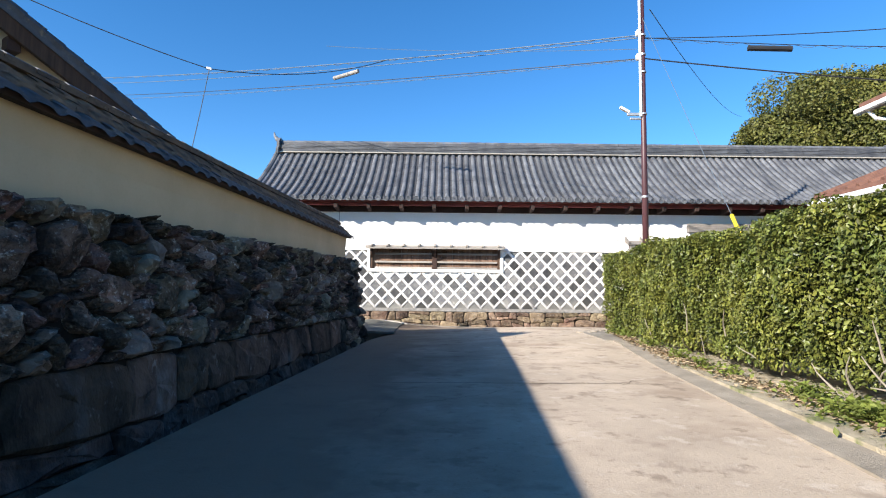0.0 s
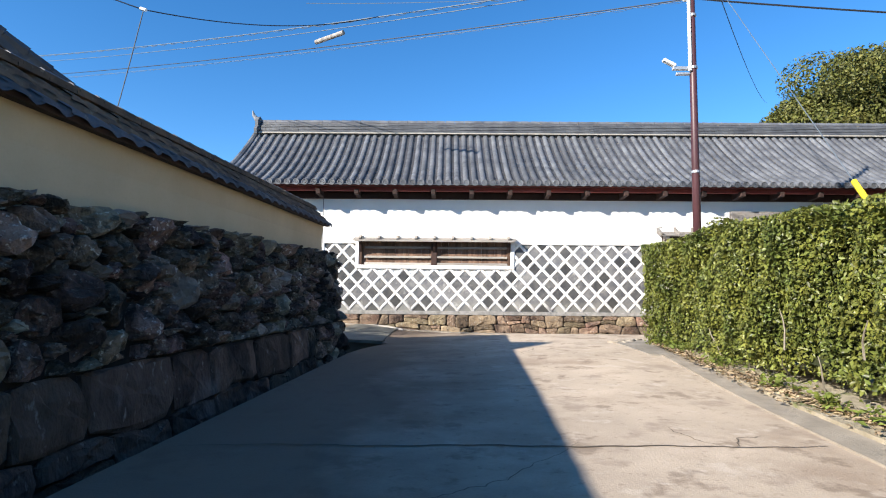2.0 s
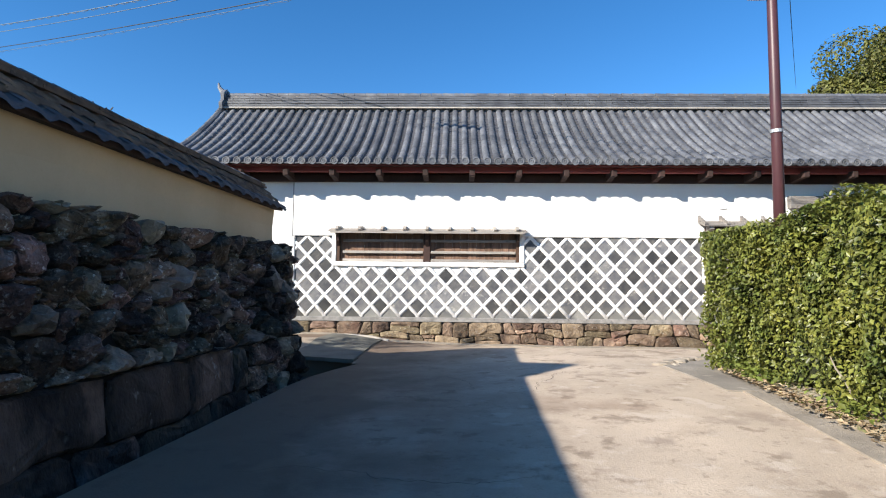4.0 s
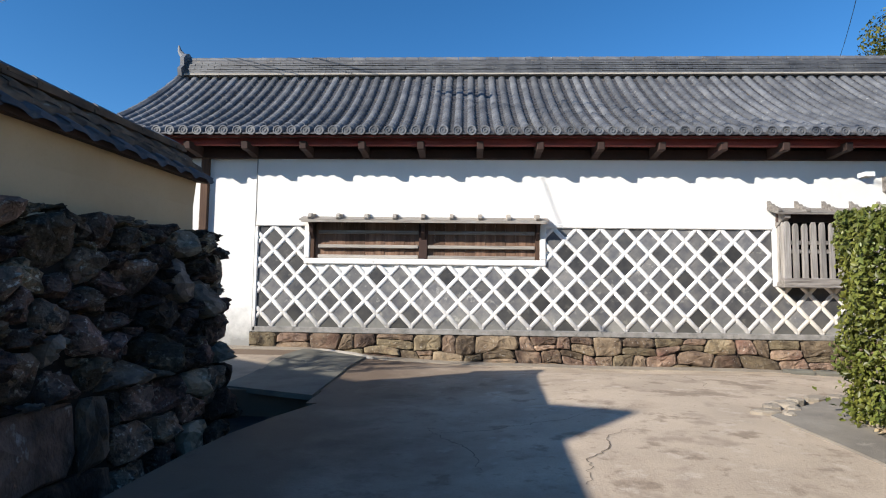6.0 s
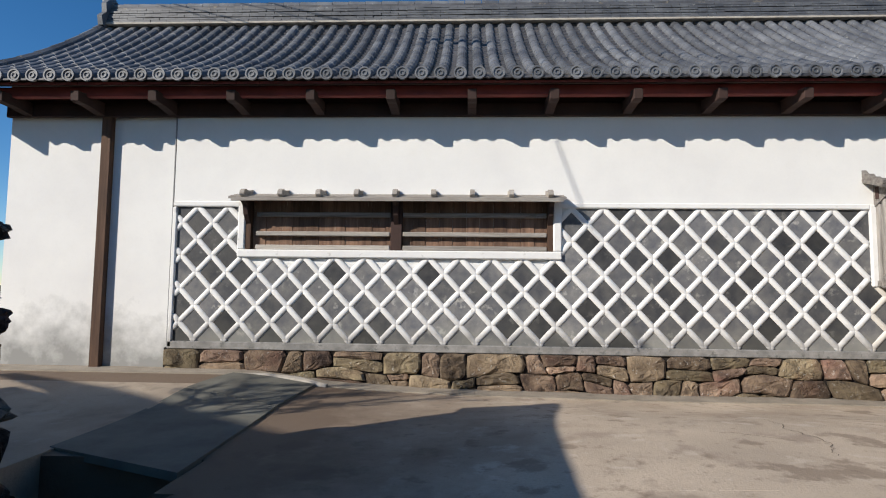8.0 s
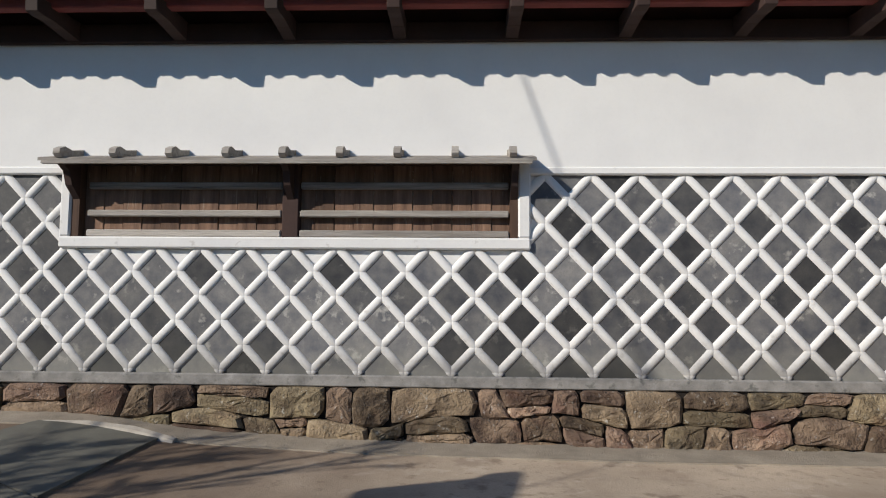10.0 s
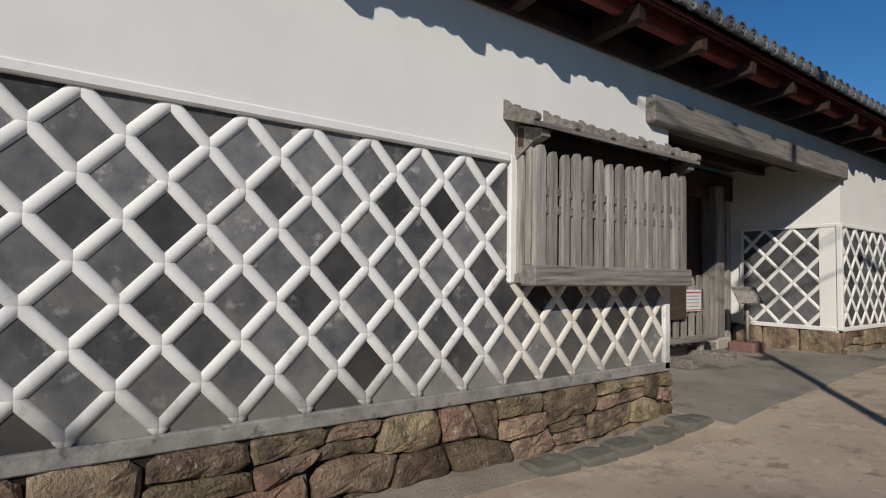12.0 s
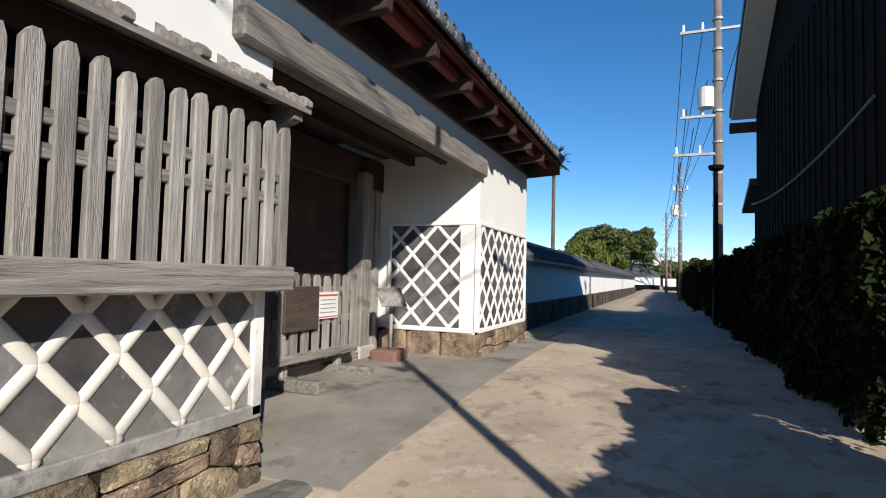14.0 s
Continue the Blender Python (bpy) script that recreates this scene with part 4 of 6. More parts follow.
prism(bm, [(17.2, 2.66), (17.2, 2.78), (17.13, 2.71), (17.07, 2.71), (17.03, 2.66), (16.97, 2.655), (16.92, 2.615), (16.88, 2.62), (16.84, 2.585), (16.84, 2.55), (16.86, 2.542)], 0.06, Matrix.Translation((-0.037, 0, 0)) @ YZ)
me_bb = shared("bay_roof_batten", bm, M_OLDWOOD_H)
for i in range(6):
    piece("bay_roof_batten", me_bb, bay, pose(BX0 - 0.09 + (BX1 - BX0 + 0.12) * i / 5, 0, 0))
bm = bmesh.new()
prism(bm, [(17.2, 2.3), (17.2, 2.59), (16.9, 2.505), (16.9, 2.45), (17.0, 2.42)], 0.09, Matrix.Translation((-0.045, 0, 0)) @ YZ)
me_bc = shared("bay_bracket", bm, M_OLDWOOD_H)
for x in (BX0 + 0.05, BX1 - 0.02):
    piece("bay_bracket", me_bc, bay, pose(x, 0, 0))

# ---------------------------------------------------------------- gate passage
gate = thing("gate", "dark timber gate set back under a heavy lintel", "gate", (10.6, 18.9, 0.2))
part("lintel", boxes((7.62, XG1 + 0.06, 17.1, 17.3, 2.93, 3.21), bev=0.02), M_OLDWOOD_H, gate, "heavy weathered grey lintel")
part("passage_ceiling", boxes((XG0, XG1, 17.3, 18.9, 3.3, 3.36)), M_BEAMDK, gate, "dark boarded ceiling")
for y in (17.75, 18.3):
    part("ceiling_joist", boxes((XG0, XG1, y, y + 0.12, 3.16, 3.3), bev=0.01), M_BEAMDK, gate)
part("gate_beam", boxes((XG0, XG1, 18.85, 19.1, 2.75, 3.2), bev=0.015), M_BEAMDK, gate, "dark beam over the doors")
for x in (8.2, 9.8, 11.95):
    part("gate_post", boxes((x + 0.03, x + 0.3, 18.72, 19.0, 0.32, 2.95), bev=0.02), M_OLDWOOD, gate, "square weathered gate post")
    part("post_foot", boxes((x - 0.04, x + 0.42, 18.68, 19.04, 0.12, 0.36), bev=0.02), M_GRANITE, gate, "pale stone post foot")
part("side_panel", boxes((12.33, XG1, 18.9, 18.96, 0.2, 2.75), (12.6, 12.7, 18.86, 18.9, 0.2, 2.75)), M_OLDWOOD, gate, "weathered boarded side panel")
me_gb = shared("gate_board", boxes((-0.12, 0.12, -0.02, 0.02, 0, 2.5), bev=0.005), M_BEAMDK)
for i in range(16):
    piece("gate_board", me_gb, gate, pose(8.6 + 0.225 * i, 19.02, 0.25))
part("gate_back", boxes((XG0, XG1, 19.08, 19.16, 0.1, 3.3)), M_BLACK, gate, "dark closed door back")
for z in (0.7, 1.6, 2.4):
    part("gate_ledge", boxes((8.5, 11.95, 18.97, 19.0, z, z + 0.12)), M_BEAMDK, gate)
part("threshold", boxes((8.1, 12.1, 18.7, 18.95, 0.1, 0.30), bev=0.02), M_OLDWOOD_H, gate, "worn timber threshold")

fence = thing("low_gate_fence", "low weathered grey picket fence barring the gate", "fence", (10.4, 18.45, 0.2))
for z, d in ((0.40, 0.05), (0.80, 0.0), (1.16, 0.0)):
    part("fence_rail", boxes((9.72, 11.36, 18.44 - d, 18.49, z, z + 0.1), bev=0.008), M_OLDWOOD_H, fence)
bm = bmesh.new()
prism(bm, [(-0.06, 0), (0.06, 0), (0.06, 0.90), (0.02, 0.95), (-0.03, 0.95), (-0.06, 0.92)], 0.03, Matrix(((1, 0, 0, 0), (0, 0, -1, 0), (0, 1, 0, 0), (0, 0, 0, 1))))
me_pk = shared("picket", bm, M_OLDWOOD)
rng = random.Random(6)
for i in range(8):
    piece("picket", me_pk, fence, pose(9.8 + 0.212 * i, 18.44, 0.46) @ Matrix.Diagonal((1, 1, rng.uniform(0.97, 1.02), 1)))
for x in (9.98, 11.08):
    part("fence_leg", boxes((x - 0.05, x + 0.05, 18.49, 18.56, 0.2, 1.2), bev=0.008), M_OLDWOOD, fence)
    part("foot_block", boxes((x - 0.09, x + 0.09, 18.0, 18.8, 0.10, 0.25), bev=0.025), M_OLDWOOD_H, fence, "pale timber foot")
sb = thing("brown_signboard", "dark brown blank wooden board hung on the fence", "signboard", (9.98, 18.38, 0.6))
sbb = part("board", boxes((9.77, 10.40, 18.36, 18.395, 0.76, 1.26), bev=0.006), M_BROWNBOARD, sb)
for k in range(3):
    part("text_bar", boxes((9.9, 10.26 - 0.05 * k, 18.356, 18.36, 1.10 - 0.05 * k, 1.115 - 0.05 * k)), M_BROWN, sbb, "line of faint unreadable print")
nt_ = thing("paper_notice", "white paper notice with red border lines", "notice", (10.6, 18.38, 0.85))
shn = part("sheet", boxes((10.41, 10.84, 18.385, 18.395, 0.87, 1.19)), M_WHITE, nt_)
part("red_bar", boxes((10.42, 10.83, 18.381, 18.385, 1.14, 1.16)), M_REDPRINT, shn, "red printed bar")
part("red_bar", boxes((10.42, 10.83, 18.381, 18.385, 0.885, 0.897)), M_REDPRINT, shn, "red printed bar")
for k in range(4):
    part("text_bar", boxes((10.46, 10.78, 18.381, 18.385, 1.09 - 0.05 * k, 1.10 - 0.05 * k)), M_GREYPRINT, shn, "line of unreadable print")

stand = thing("sign_stand", "slanted metal sign plate on a post in a red stone block", "sign", (12.12, 18.3, 0.2))
part("base_block", boxes((11.9, 12.34, 18.1, 18.52, 0.14, 0.34), bev=0.03), M_REDSTONE, stand, "reddish stone block")
bm = bmesh.new()
tube(bm, [(12.13, 18.3, 0.36), (12.13, 18.3, 0.98)], 0.028, 10)
part("post", bm, M_OLDWOOD, stand, smooth=True)
bm = bmesh.new()
box(bm, -0.2, 0.2, -0.17, 0.17, -0.012, 0.012, bev=0.005, m=pose(11.98, 18.23, 1.1, 48, 0, -35))
part("sign_plate", bm, M_OLDWOOD, stand, "weathered grey sign plate")
bm = bmesh.new()
tube(bm, [(12.13, 18.3, 0.9), (12.07, 18.27, 1.06)], 0.02, 8)
part("bracket", bm, M_STEEL, stand)

# brown corner post on the plain wall
cp = thing("corner_post", "dark brown timber post against the white wall", "post", (-4.2, YW, 0))
part("post", boxes((-4.27, -4.13, YW - 0.04, YW + 0.05, 0.05, 3.5), bev=0.01), M_BROWN, cp)

# ---------------------------------------------------------------- stone wall with the roofed mud wall on it
LW = Matrix.Translation((-2.82, 0, 0)) @ pose(0, 0, 0, 0, 0, -3.9)
WALL_Y0, WALL_Y1 = -13.0, 13.1


def lw_box(bm, x0, x1, y0, y1, z0, z1, bev=0.0):
    box(bm, x0, x1, y0, y1, z0, z1, bev, LW)


bm = bmesh.new()
prism(bm, [(-0.9, -0.36), (0.06, -0.36), (0.02, 0.2), (-0.20, 1.5), (-0.9, 1.5)], WALL_Y1 - WALL_Y0 - 0.1, LW @ Matrix.Translation((0, WALL_Y1 - 0.05, 0)) @ pose(0, 0, 0, 90, 0, 0))
stonewall = structure("wall_stone", bm, M_MORTAR, "dark mossy rubble retaining wall on large foot blocks", "wall")
bm = bmesh.new()
prism(bm, [(-0.78, 1.45), (-0.37, 1.45), (-0.385, 2.0), (-0.36, 2.26), (-0.78, 2.26)], WALL_Y1 - WALL_Y0 - 0.1, LW @ Matrix.Translation((0, WALL_Y1 - 0.03, 0)) @ pose(0, 0, 0, 90, 0, 0))
structure("wall_mud", bm, M_MUD, "ochre mud-plastered wall standing on the rubble", "wall")
mroof = thing("mud_wall_roof", "small weathered tile roof along the mud wall", "roof", (-2.9, 6, 2.2))
UPR = pose(0, 0, 0, 90, 0, 0)
bm = bmesh.new()
prism(bm, [(-0.62, 2.30), (-0.62, 2.58), (-0.24, 2.285), (-0.25, 2.24), (-0.42, 2.26)], WALL_Y1 - WALL_Y0, LW @ Matrix.Translation((0, WALL_Y1, 0)) @ UPR)
prism(bm, [(-0.62, 2.30), (-0.62, 2.58), (-1.0, 2.285), (-0.99, 2.24), (-0.78, 2.26)], WALL_Y1 - WALL_Y0, LW @ Matrix.Translation((0, WALL_Y1, 0)) @ UPR)
part("roof_bed", bm, M_BEAMDK, mroof)


def wave_course(xa, za, xb, zb, amp, thick, material):
    """One S-shaped roof tile with a thick rounded lower lip."""
    bm = bmesh.new()
    va = [(0.285 * k / 8, amp * (math.sin(k / 8 * 6.28319) + 0.35 * math.cos(k / 8 * 12.56637))) for k in range(9)]
    rows = [[bm.verts.new((x, y, z + w)) for y, w in va] for x, z in ((xa + 0.012, za - thick), (xa - 0.006, za - thick * 0.4), (xa, za + 0.008), (xb, zb))]
    for a, b in zip(rows, rows[1:]):
        for k in range(8):
            bm.faces.new((a[k], a[k + 1], b[k + 1], b[k]))
    return shared("wave_tile", bm, material, True)


COURSES = [wave_course(-0.205, 2.288, -0.36, 2.385, 0.019, 0.034, M_KAWARA_DK), wave_course(-0.325, 2.392, -0.47, 2.485, 0.015, 0.03, M_WALLTILE),
           wave_course(-0.43, 2.492, -0.59, 2.60, 0.015, 0.03, M_WALLTILE)]
rng = random.Random(41)
for i in range(int((WALL_Y1 + 2) / 0.27)):
    for c in COURSES:
        piece("wave_tile", c, mroof, LW @ pose(rng.uniform(-0.006, 0.006), WALL_Y1 - 0.27 * (i + 1), rng.uniform(-0.004, 0.006), 0, 0, rng.uniform(-1.2, 1.2)))
bm = boxes((-0.72, -0.52, WALL_Y0, -2.0, 2.28, 2.71), (-0.55, -0.22, WALL_Y0, -2.0, 2.28, 2.45), m=LW)
part("far_run", bm, M_WALLTILE, mroof)
bm = bmesh.new()
for z, w in ((2.575, 0.115), (2.612, 0.10)):
    y = -2.2 - 6 * (z - 2.575)
    while y < WALL_Y1 - 0.05:
        j = rng.uniform(-0.006, 0.006)
        lw_box(bm, -0.62 - w + j, -0.62 + w + j, y, min(y + 0.275, WALL_Y1), z, z + 0.03)
        y += 0.28
part("ridge_course", bm, M_WALLTILE, mroof, "flat stacked ridge tiles", kind="stuff")
bm = bmesh.new()
y = -2.2
while y < WALL_Y1 - 0.2:
    tube(bm, [LW @ Vector((-0.62, y, 2.63)), LW @ Vector((-0.62, y + 0.30, 2.63))], [0.066, 0.058], 10)
    y += 0.3
part("ridge_tile", bm, M_KAWARA_DK, mroof, "round dark ridge tiles", smooth=False, kind="stuff")

# ---------------------------------------------------------------- house behind the mud wall
D = Vector((0.562, 0.827, 0))                          # along the gable, downhill to the far eave
Q = Vector((-0.827, 0.562, 0))                         # into the house
PK = Vector((-6.783, 5.66, 0.62))
house = thing("tiled_house", "cream-plastered house with a dark tiled gable roof", "house", (-8.0, 9.0, 0))
SL = 0.56
HM = Matrix((( D.x, 0, Q.x, PK.x), (D.y, 0, Q.y, PK.y), (0, 1, 0, PK.z), (0, 0, 0, 1)))   # (along, up, into)
bm = bmesh.new()
prism(bm, [(-4.8, -1.0), (4.8, -1.0), (4.8, 4.9 - 4.8 * SL), (0, 4.9), (-4.8, 4.9 - 4.8 * SL)], 5.0, HM @ Matrix.Translation((0, 0, 0.3)))
part("wall", bm, M_HOUSEWALL, house)
for sg in (1, -1):
    bm = bmesh.new()
    prism(bm, [(0, 4.98), (sg * 5.6, 4.98 - 5.6 * SL), (sg * 5.6, 5.1 - 5.6 * SL), (0, 5.1)], 6.0, HM)
    part("roof_slope", bm, M_KAWARA_DK, house, "dark tiled roof slope")
    bm = bmesh.new()
    prism(bm, [(0, 4.74), (sg * 5.55, 4.74 - 5.55 * SL), (sg * 5.55, 4.98 - 5.55 * SL), (0, 4.98)], 0.07, HM @ Matrix.Translation((0, 0, 0.02)))
    part("bargeboard", bm, M_BROWN, house, "brown bargeboard")
    bm = bmesh.new()
    prism(bm, [(0, 4.86), (sg * 5.5, 4.86 - 5.5 * SL), (sg * 5.5, 4.9 - 5.5 * SL), (0, 4.9)], 0.22, HM @ Matrix.Translation((0, 0, 0.05)))
    part("soffit", bm, M_BEAMDK, house, "dark soffit boards")
    bm = bmesh.new()
    for i in range(23):
        a, b = 0.24 * i, 0.24 * i + 0.235
        p0 = HM @ Vector((sg * a, 5.13 - a * SL, 0.06))
        p1 = HM @ Vector((sg * b, 5.13 - b * SL, 0.06))
        tube(bm, [p0, p1], [0.075, 0.09], 8)
    part("verge_tile", bm, M_KAWARA_DK, house, "round dark verge tiles", kind="stuff")
    for a in (0.6, 1.85, 2.95, 4.1):
        bm = bmesh.new()
        box(bm, sg * a - 0.08, sg * a + 0.08, 4.80 - a * SL - 0.2, 4.80 - a * SL, 0.1, 0.5, 0.01, HM)
        part("purlin_end", bm, M_BEAMDK, house)

# ---------------------------------------------------------------- hedges
nrg = np.random.default_rng(7)


def hedge_bulge(a, b):
    return 0.10 * math.sin(a * 2.1 + b * 1.3) + 0.06 * math.sin(a * 5.3 - b * 3.1) + 0.04 * math.sin(a * 11 + b * 7)


def hedge(name, label, x0, x1, y0, y1, z0, z1, count, size, faces, category="hedge", material=M_LEAF):
    """A clipped hedge: a dark core coloured as inner shade, and leaves over the named faces."""
    h = thing(name, label, category, ((x0 + x1) / 2, (y0 + y1) / 2, z0))
    bm = bmesh.new()
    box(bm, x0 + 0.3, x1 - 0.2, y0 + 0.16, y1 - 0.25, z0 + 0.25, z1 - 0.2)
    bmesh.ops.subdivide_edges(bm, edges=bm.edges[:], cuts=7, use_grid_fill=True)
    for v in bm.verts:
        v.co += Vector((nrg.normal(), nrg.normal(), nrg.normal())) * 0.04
    part("inner_mass", bm, M_HEDGE_IN, h, "dark core coloured as the shade inside the hedge")
    area = {"x-": (y1 - y0) * (z1 - z0), "x+": (y1 - y0) * (z1 - z0), "y+": (x1 - x0) * (z1 - z0), "y-": (x1 - x0) * (z1 - z0), "top": (x1 - x0) * (y1 - y0)}
    tot = sum(area[f] for f in faces)
    P3, N3 = [], []
    for f in faces:
        for _ in range(int(count * area[f] / tot)):
            a, b = nrg.random(), nrg.random()
            d = abs(nrg.normal()) * 0.11
            if f[0] == "x":
                y, z = y0 + a * (y1 - y0), z0 + 0.12 + b ** 0.9 * (z1 - z0 - 0.12)
                k = hedge_bulge(y, z) - d - 0.10 * max(0, (0.45 - b)) * 2
                low = max(0, 0.3 - b) * nrg.random() * 0.5
                p, n = ((x0 - k + low, y, z), (-1, 0, 0.35)) if f == "x-" else ((x1 + k, y, z), (1, 0, 0.35))
            elif f[0] == "y":
                x, z = x0 + a * (x1 - x0), z0 + b ** 0.85 * (z1 - z0)
                k = hedge_bulge(x, z) - d
                p, n = ((x, y1 + k, z), (0, 1, 0.35)) if f == "y+" else ((x, y0 - k, z), (0, -1, 0.35))
            else:
                x, y = x0 + a * (x1 - x0), y0 + b * (y1 - y0)
                p, n = (x, y, z1 + hedge_bulge(x, y) * 0.8 - d), (0, 0, 1)
            n = np.array(n) + nrg.normal(size=3) * 0.55
            P3.append(p)
            N3.append(n / np.linalg.norm(n))
    me = leaves(P3, N3, size, nrg, material, "foliage")
    ob = new("foliage", me)
    ob.parent = h
    ob.matrix_basis = PLACE[h.name].inverted()
    tagged(ob, "dense glossy leaves", kind="stuff")
    return h


hg = hedge("hedge", "clipped evergreen hedge with glossy yellow-green leaves", 3.62, 4.95, -3.0, 12.32, 0.05, 1.86, 165000, 0.031, ("x-", "top", "y+"))
rng = random.Random(17)
for i in range(26):
    y = rng.uniform(2.5, 5.2) if i < 18 else rng.uniform(5.5, 11.5)
    x, z = 3.7, rng.uniform(0.05, 0.5)
    a = [(x, y, z)]
    d = Vector((rng.uniform(-0.5, -0.1), rng.uniform(-0.8, 0.8), rng.uniform(0.1, 0.7)))
    for k in range(4):
        d += Vector((rng.uniform(-0.15, 0.15), rng.uniform(-0.3, 0.3), rng.uniform(-0.1, 0.2)))
        a.append(tuple(Vector(a[-1]) + d * 0.13))
    bm = bmesh.new()
    tube(bm, a, [0.012, 0.011, 0.009, 0.007, 0.004], 5)
    part("bare_twig", bm, M_TWIG, hg, "pale bare twig")
# roadside hedges carry their shade in the leaf colour
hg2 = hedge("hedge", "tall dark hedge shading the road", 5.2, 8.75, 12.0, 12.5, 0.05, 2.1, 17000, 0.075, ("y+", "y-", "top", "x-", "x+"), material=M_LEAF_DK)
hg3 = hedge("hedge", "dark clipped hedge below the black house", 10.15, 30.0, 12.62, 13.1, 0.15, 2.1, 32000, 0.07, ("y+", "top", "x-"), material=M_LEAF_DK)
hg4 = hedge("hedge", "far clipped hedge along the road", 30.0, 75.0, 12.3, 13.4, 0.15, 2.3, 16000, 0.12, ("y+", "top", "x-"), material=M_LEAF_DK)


def ground_cover(name, label, spots, size, material, category, up=0.12):
    P3, N3 = [], []
    for x, y, r, n in spots:
        for _ in range(n):
            a, d = nrg.random() * 6.283, abs(nrg.normal()) * r
            px, py = x + math.cos(a) * d * 0.7, y + math.sin(a) * d * 1.3
            if px < lane_right(py) + 0.12:
                continue
            P3.append((px, py, rise(px, py) + 0.055 + nrg.random() * up))
            v = np.array((0, 0, 1.0)) + nrg.normal(size=3) * (0.55 if up > 0.05 else 0.2)
            N3.append(v / np.linalg.norm(v))
    ob = new(name, leaves(P3, N3, size, nrg, material, name))
    tagged(ob, label, category, kind="stuff")


ground_cover("weeds", "low fresh green weeds on the verge", ((3.3, 4.3, 0.25, 1300), (3.4, 5.2, 0.18, 300), (3.5, 3.4, 0.35, 1500), (3.4, 6.6, 0.15, 150), (3.5, 8.2, 0.16, 160),
             (3.6, 9.6, 0.2, 200), (3.65, 11.2, 0.25, 350), (3.9, 12.1, 0.22, 600), (4.3, 12.45, 0.2, 400), (3.4, 7.3, 0.12, 120), (3.45, 2.0, 0.4, 1500)), 0.035, M_LEAF_LO, "weeds")
ground_cover("fallen_leaves", "dry brown fallen leaves along the hedge foot", [(3.35 + 0.04 * (y - 6), y, 0.22, 130) for y in np.arange(3.0, 12.0, 0.35)], 0.035, M_LITTER, "leaves", 0.02)

# ---------------------------------------------------------------- trees


def tree(name, label, at, height, crown_r, crown_z, count, leaf, material=M_TREELEAF, clumps=40, squash=0.7, trunk=0.3, seed=1, category="tree"):
    g = np.random.default_rng(seed)
    r = random.Random(seed)
    t = thing(name, label, category, at)
    x, y, z = at
    bm = bmesh.new()
    top = Vector((x, y, z + crown_z))
    tube(bm, [(x, y, z - 0.3), (x + 0.1, y, z + crown_z * 0.5), tuple(top)], [trunk, trunk * 0.75, trunk * 0.5], 9)
    part("trunk", bm, M_BARK, t)
    centres = []
    for i in range(clumps):
        d = Vector((r.gauss(0, 1), r.gauss(0, 1), r.gauss(0, 1))).normalized()
        k = r.uniform(0.45, 0.95)
        c = top + Vector((d.x * crown_r * k, d.y * crown_r * k, d.z * crown_r * squash * k))
        centres.append((c, crown_r * r.uniform(0.2, 0.36)))
    for c, _ in centres[:9]:
        bm = bmesh.new()
        tube(bm, [tuple(top - Vector((0, 0, crown_z * 0.2))), tuple(top.lerp(c, 0.5) + Vector((0, 0, 0.2))), tuple(c)], [trunk * 0.4, trunk * 0.22, trunk * 0.08], 6)
        part("limb", bm, M_BARK, t)
    P3, N3 = [], []
    per = count // clumps
    for c, cr in centres:
        v = g.normal(size=(per, 3))
        v /= np.linalg.norm(v, axis=1)[:, None]
        rad = cr * g.uniform(0.55, 1.12, per) ** 0.7
        pts = np.array(c) + v * rad[:, None] * np.array((1, 1, 0.75))
        nn = v + g.normal(size=v.shape) * 0.5
        P3.append(pts)
        N3.append(nn / np.linalg.norm(nn, axis=1)[:, None])
    ob = new("crown", leaves(np.concatenate(P3), np.concatenate(N3), leaf, g, material, "crown"))
    ob.parent = t
    ob.matrix_basis = PLACE[t.name].inverted()
    tagged(ob, "uneven leafy crown", kind="stuff")
    return t


tree("evergreen_tree", "large rounded evergreen tree behind the gatehouse", (22.9, 31.0, 0), 13, 5.2, 10.2, 240000, 0.10, clumps=120, squash=0.68, trunk=0.45, seed=4)
tree("round_tree", "dark rounded tree beyond the boundary wall", (60, 20.8, 0), 7, 2.9, 4.9, 14000, 0.2, M_FARLEAF, 36, 0.7, 0.3, 5)
tree("round_tree", "dark rounded tree beyond the boundary wall", (75, 18.6, 0), 8, 3.2, 5.6, 13000, 0.2, M_FARLEAF, 30, 0.7, 0.3, 6)
tree("round_tree", "dark leafy tree at the end of the road", (80, 21.8, 0), 7, 3.4, 4.6, 11000, 0.24, M_FARLEAF, 30, 0.7, 0.3, 9)
tree("citrus_bush", "sunlit yellow-green bush over the wall", (43, 20.0, 0), 5, 2.3, 2.7, 13000, 0.11, M_BUSHLEAF, 30, 0.6, 0.12, 7, "bush")
tree("citrus_bush", "sunlit yellow-green bush over the wall", (50, 19.8, 0), 5, 2.4, 2.8, 12000, 0.11, M_BUSHLEAF, 26, 0.6, 0.12, 8, "bush")
tree("roadside_bush", "sunlit bush at the end of the hedge", (48, 12.6, 0), 3, 1.6, 1.8, 5000, 0.12, M_BUSHLEAF, 18, 0.7, 0.1, 12, "bush")

bare = thing("bare_tree", "leafless reddish tree at the road end", "tree", (93, 14.0, 0))
rng = random.Random(3)


def limb(p, d, ln, r, depth, out):
    q = p + d * ln
    out.append((p, q, r, r * 0.65))
    if depth:
        for _ in range(3):
            e = (d + Vector((rng.gauss(0, 0.45), rng.gauss(0, 0.45), rng.gauss(0.05, 0.3)))).normalized()
            limb(q, e, ln * rng.uniform(0.6, 0.85), r * 0.62, depth - 1, out)


segs = []
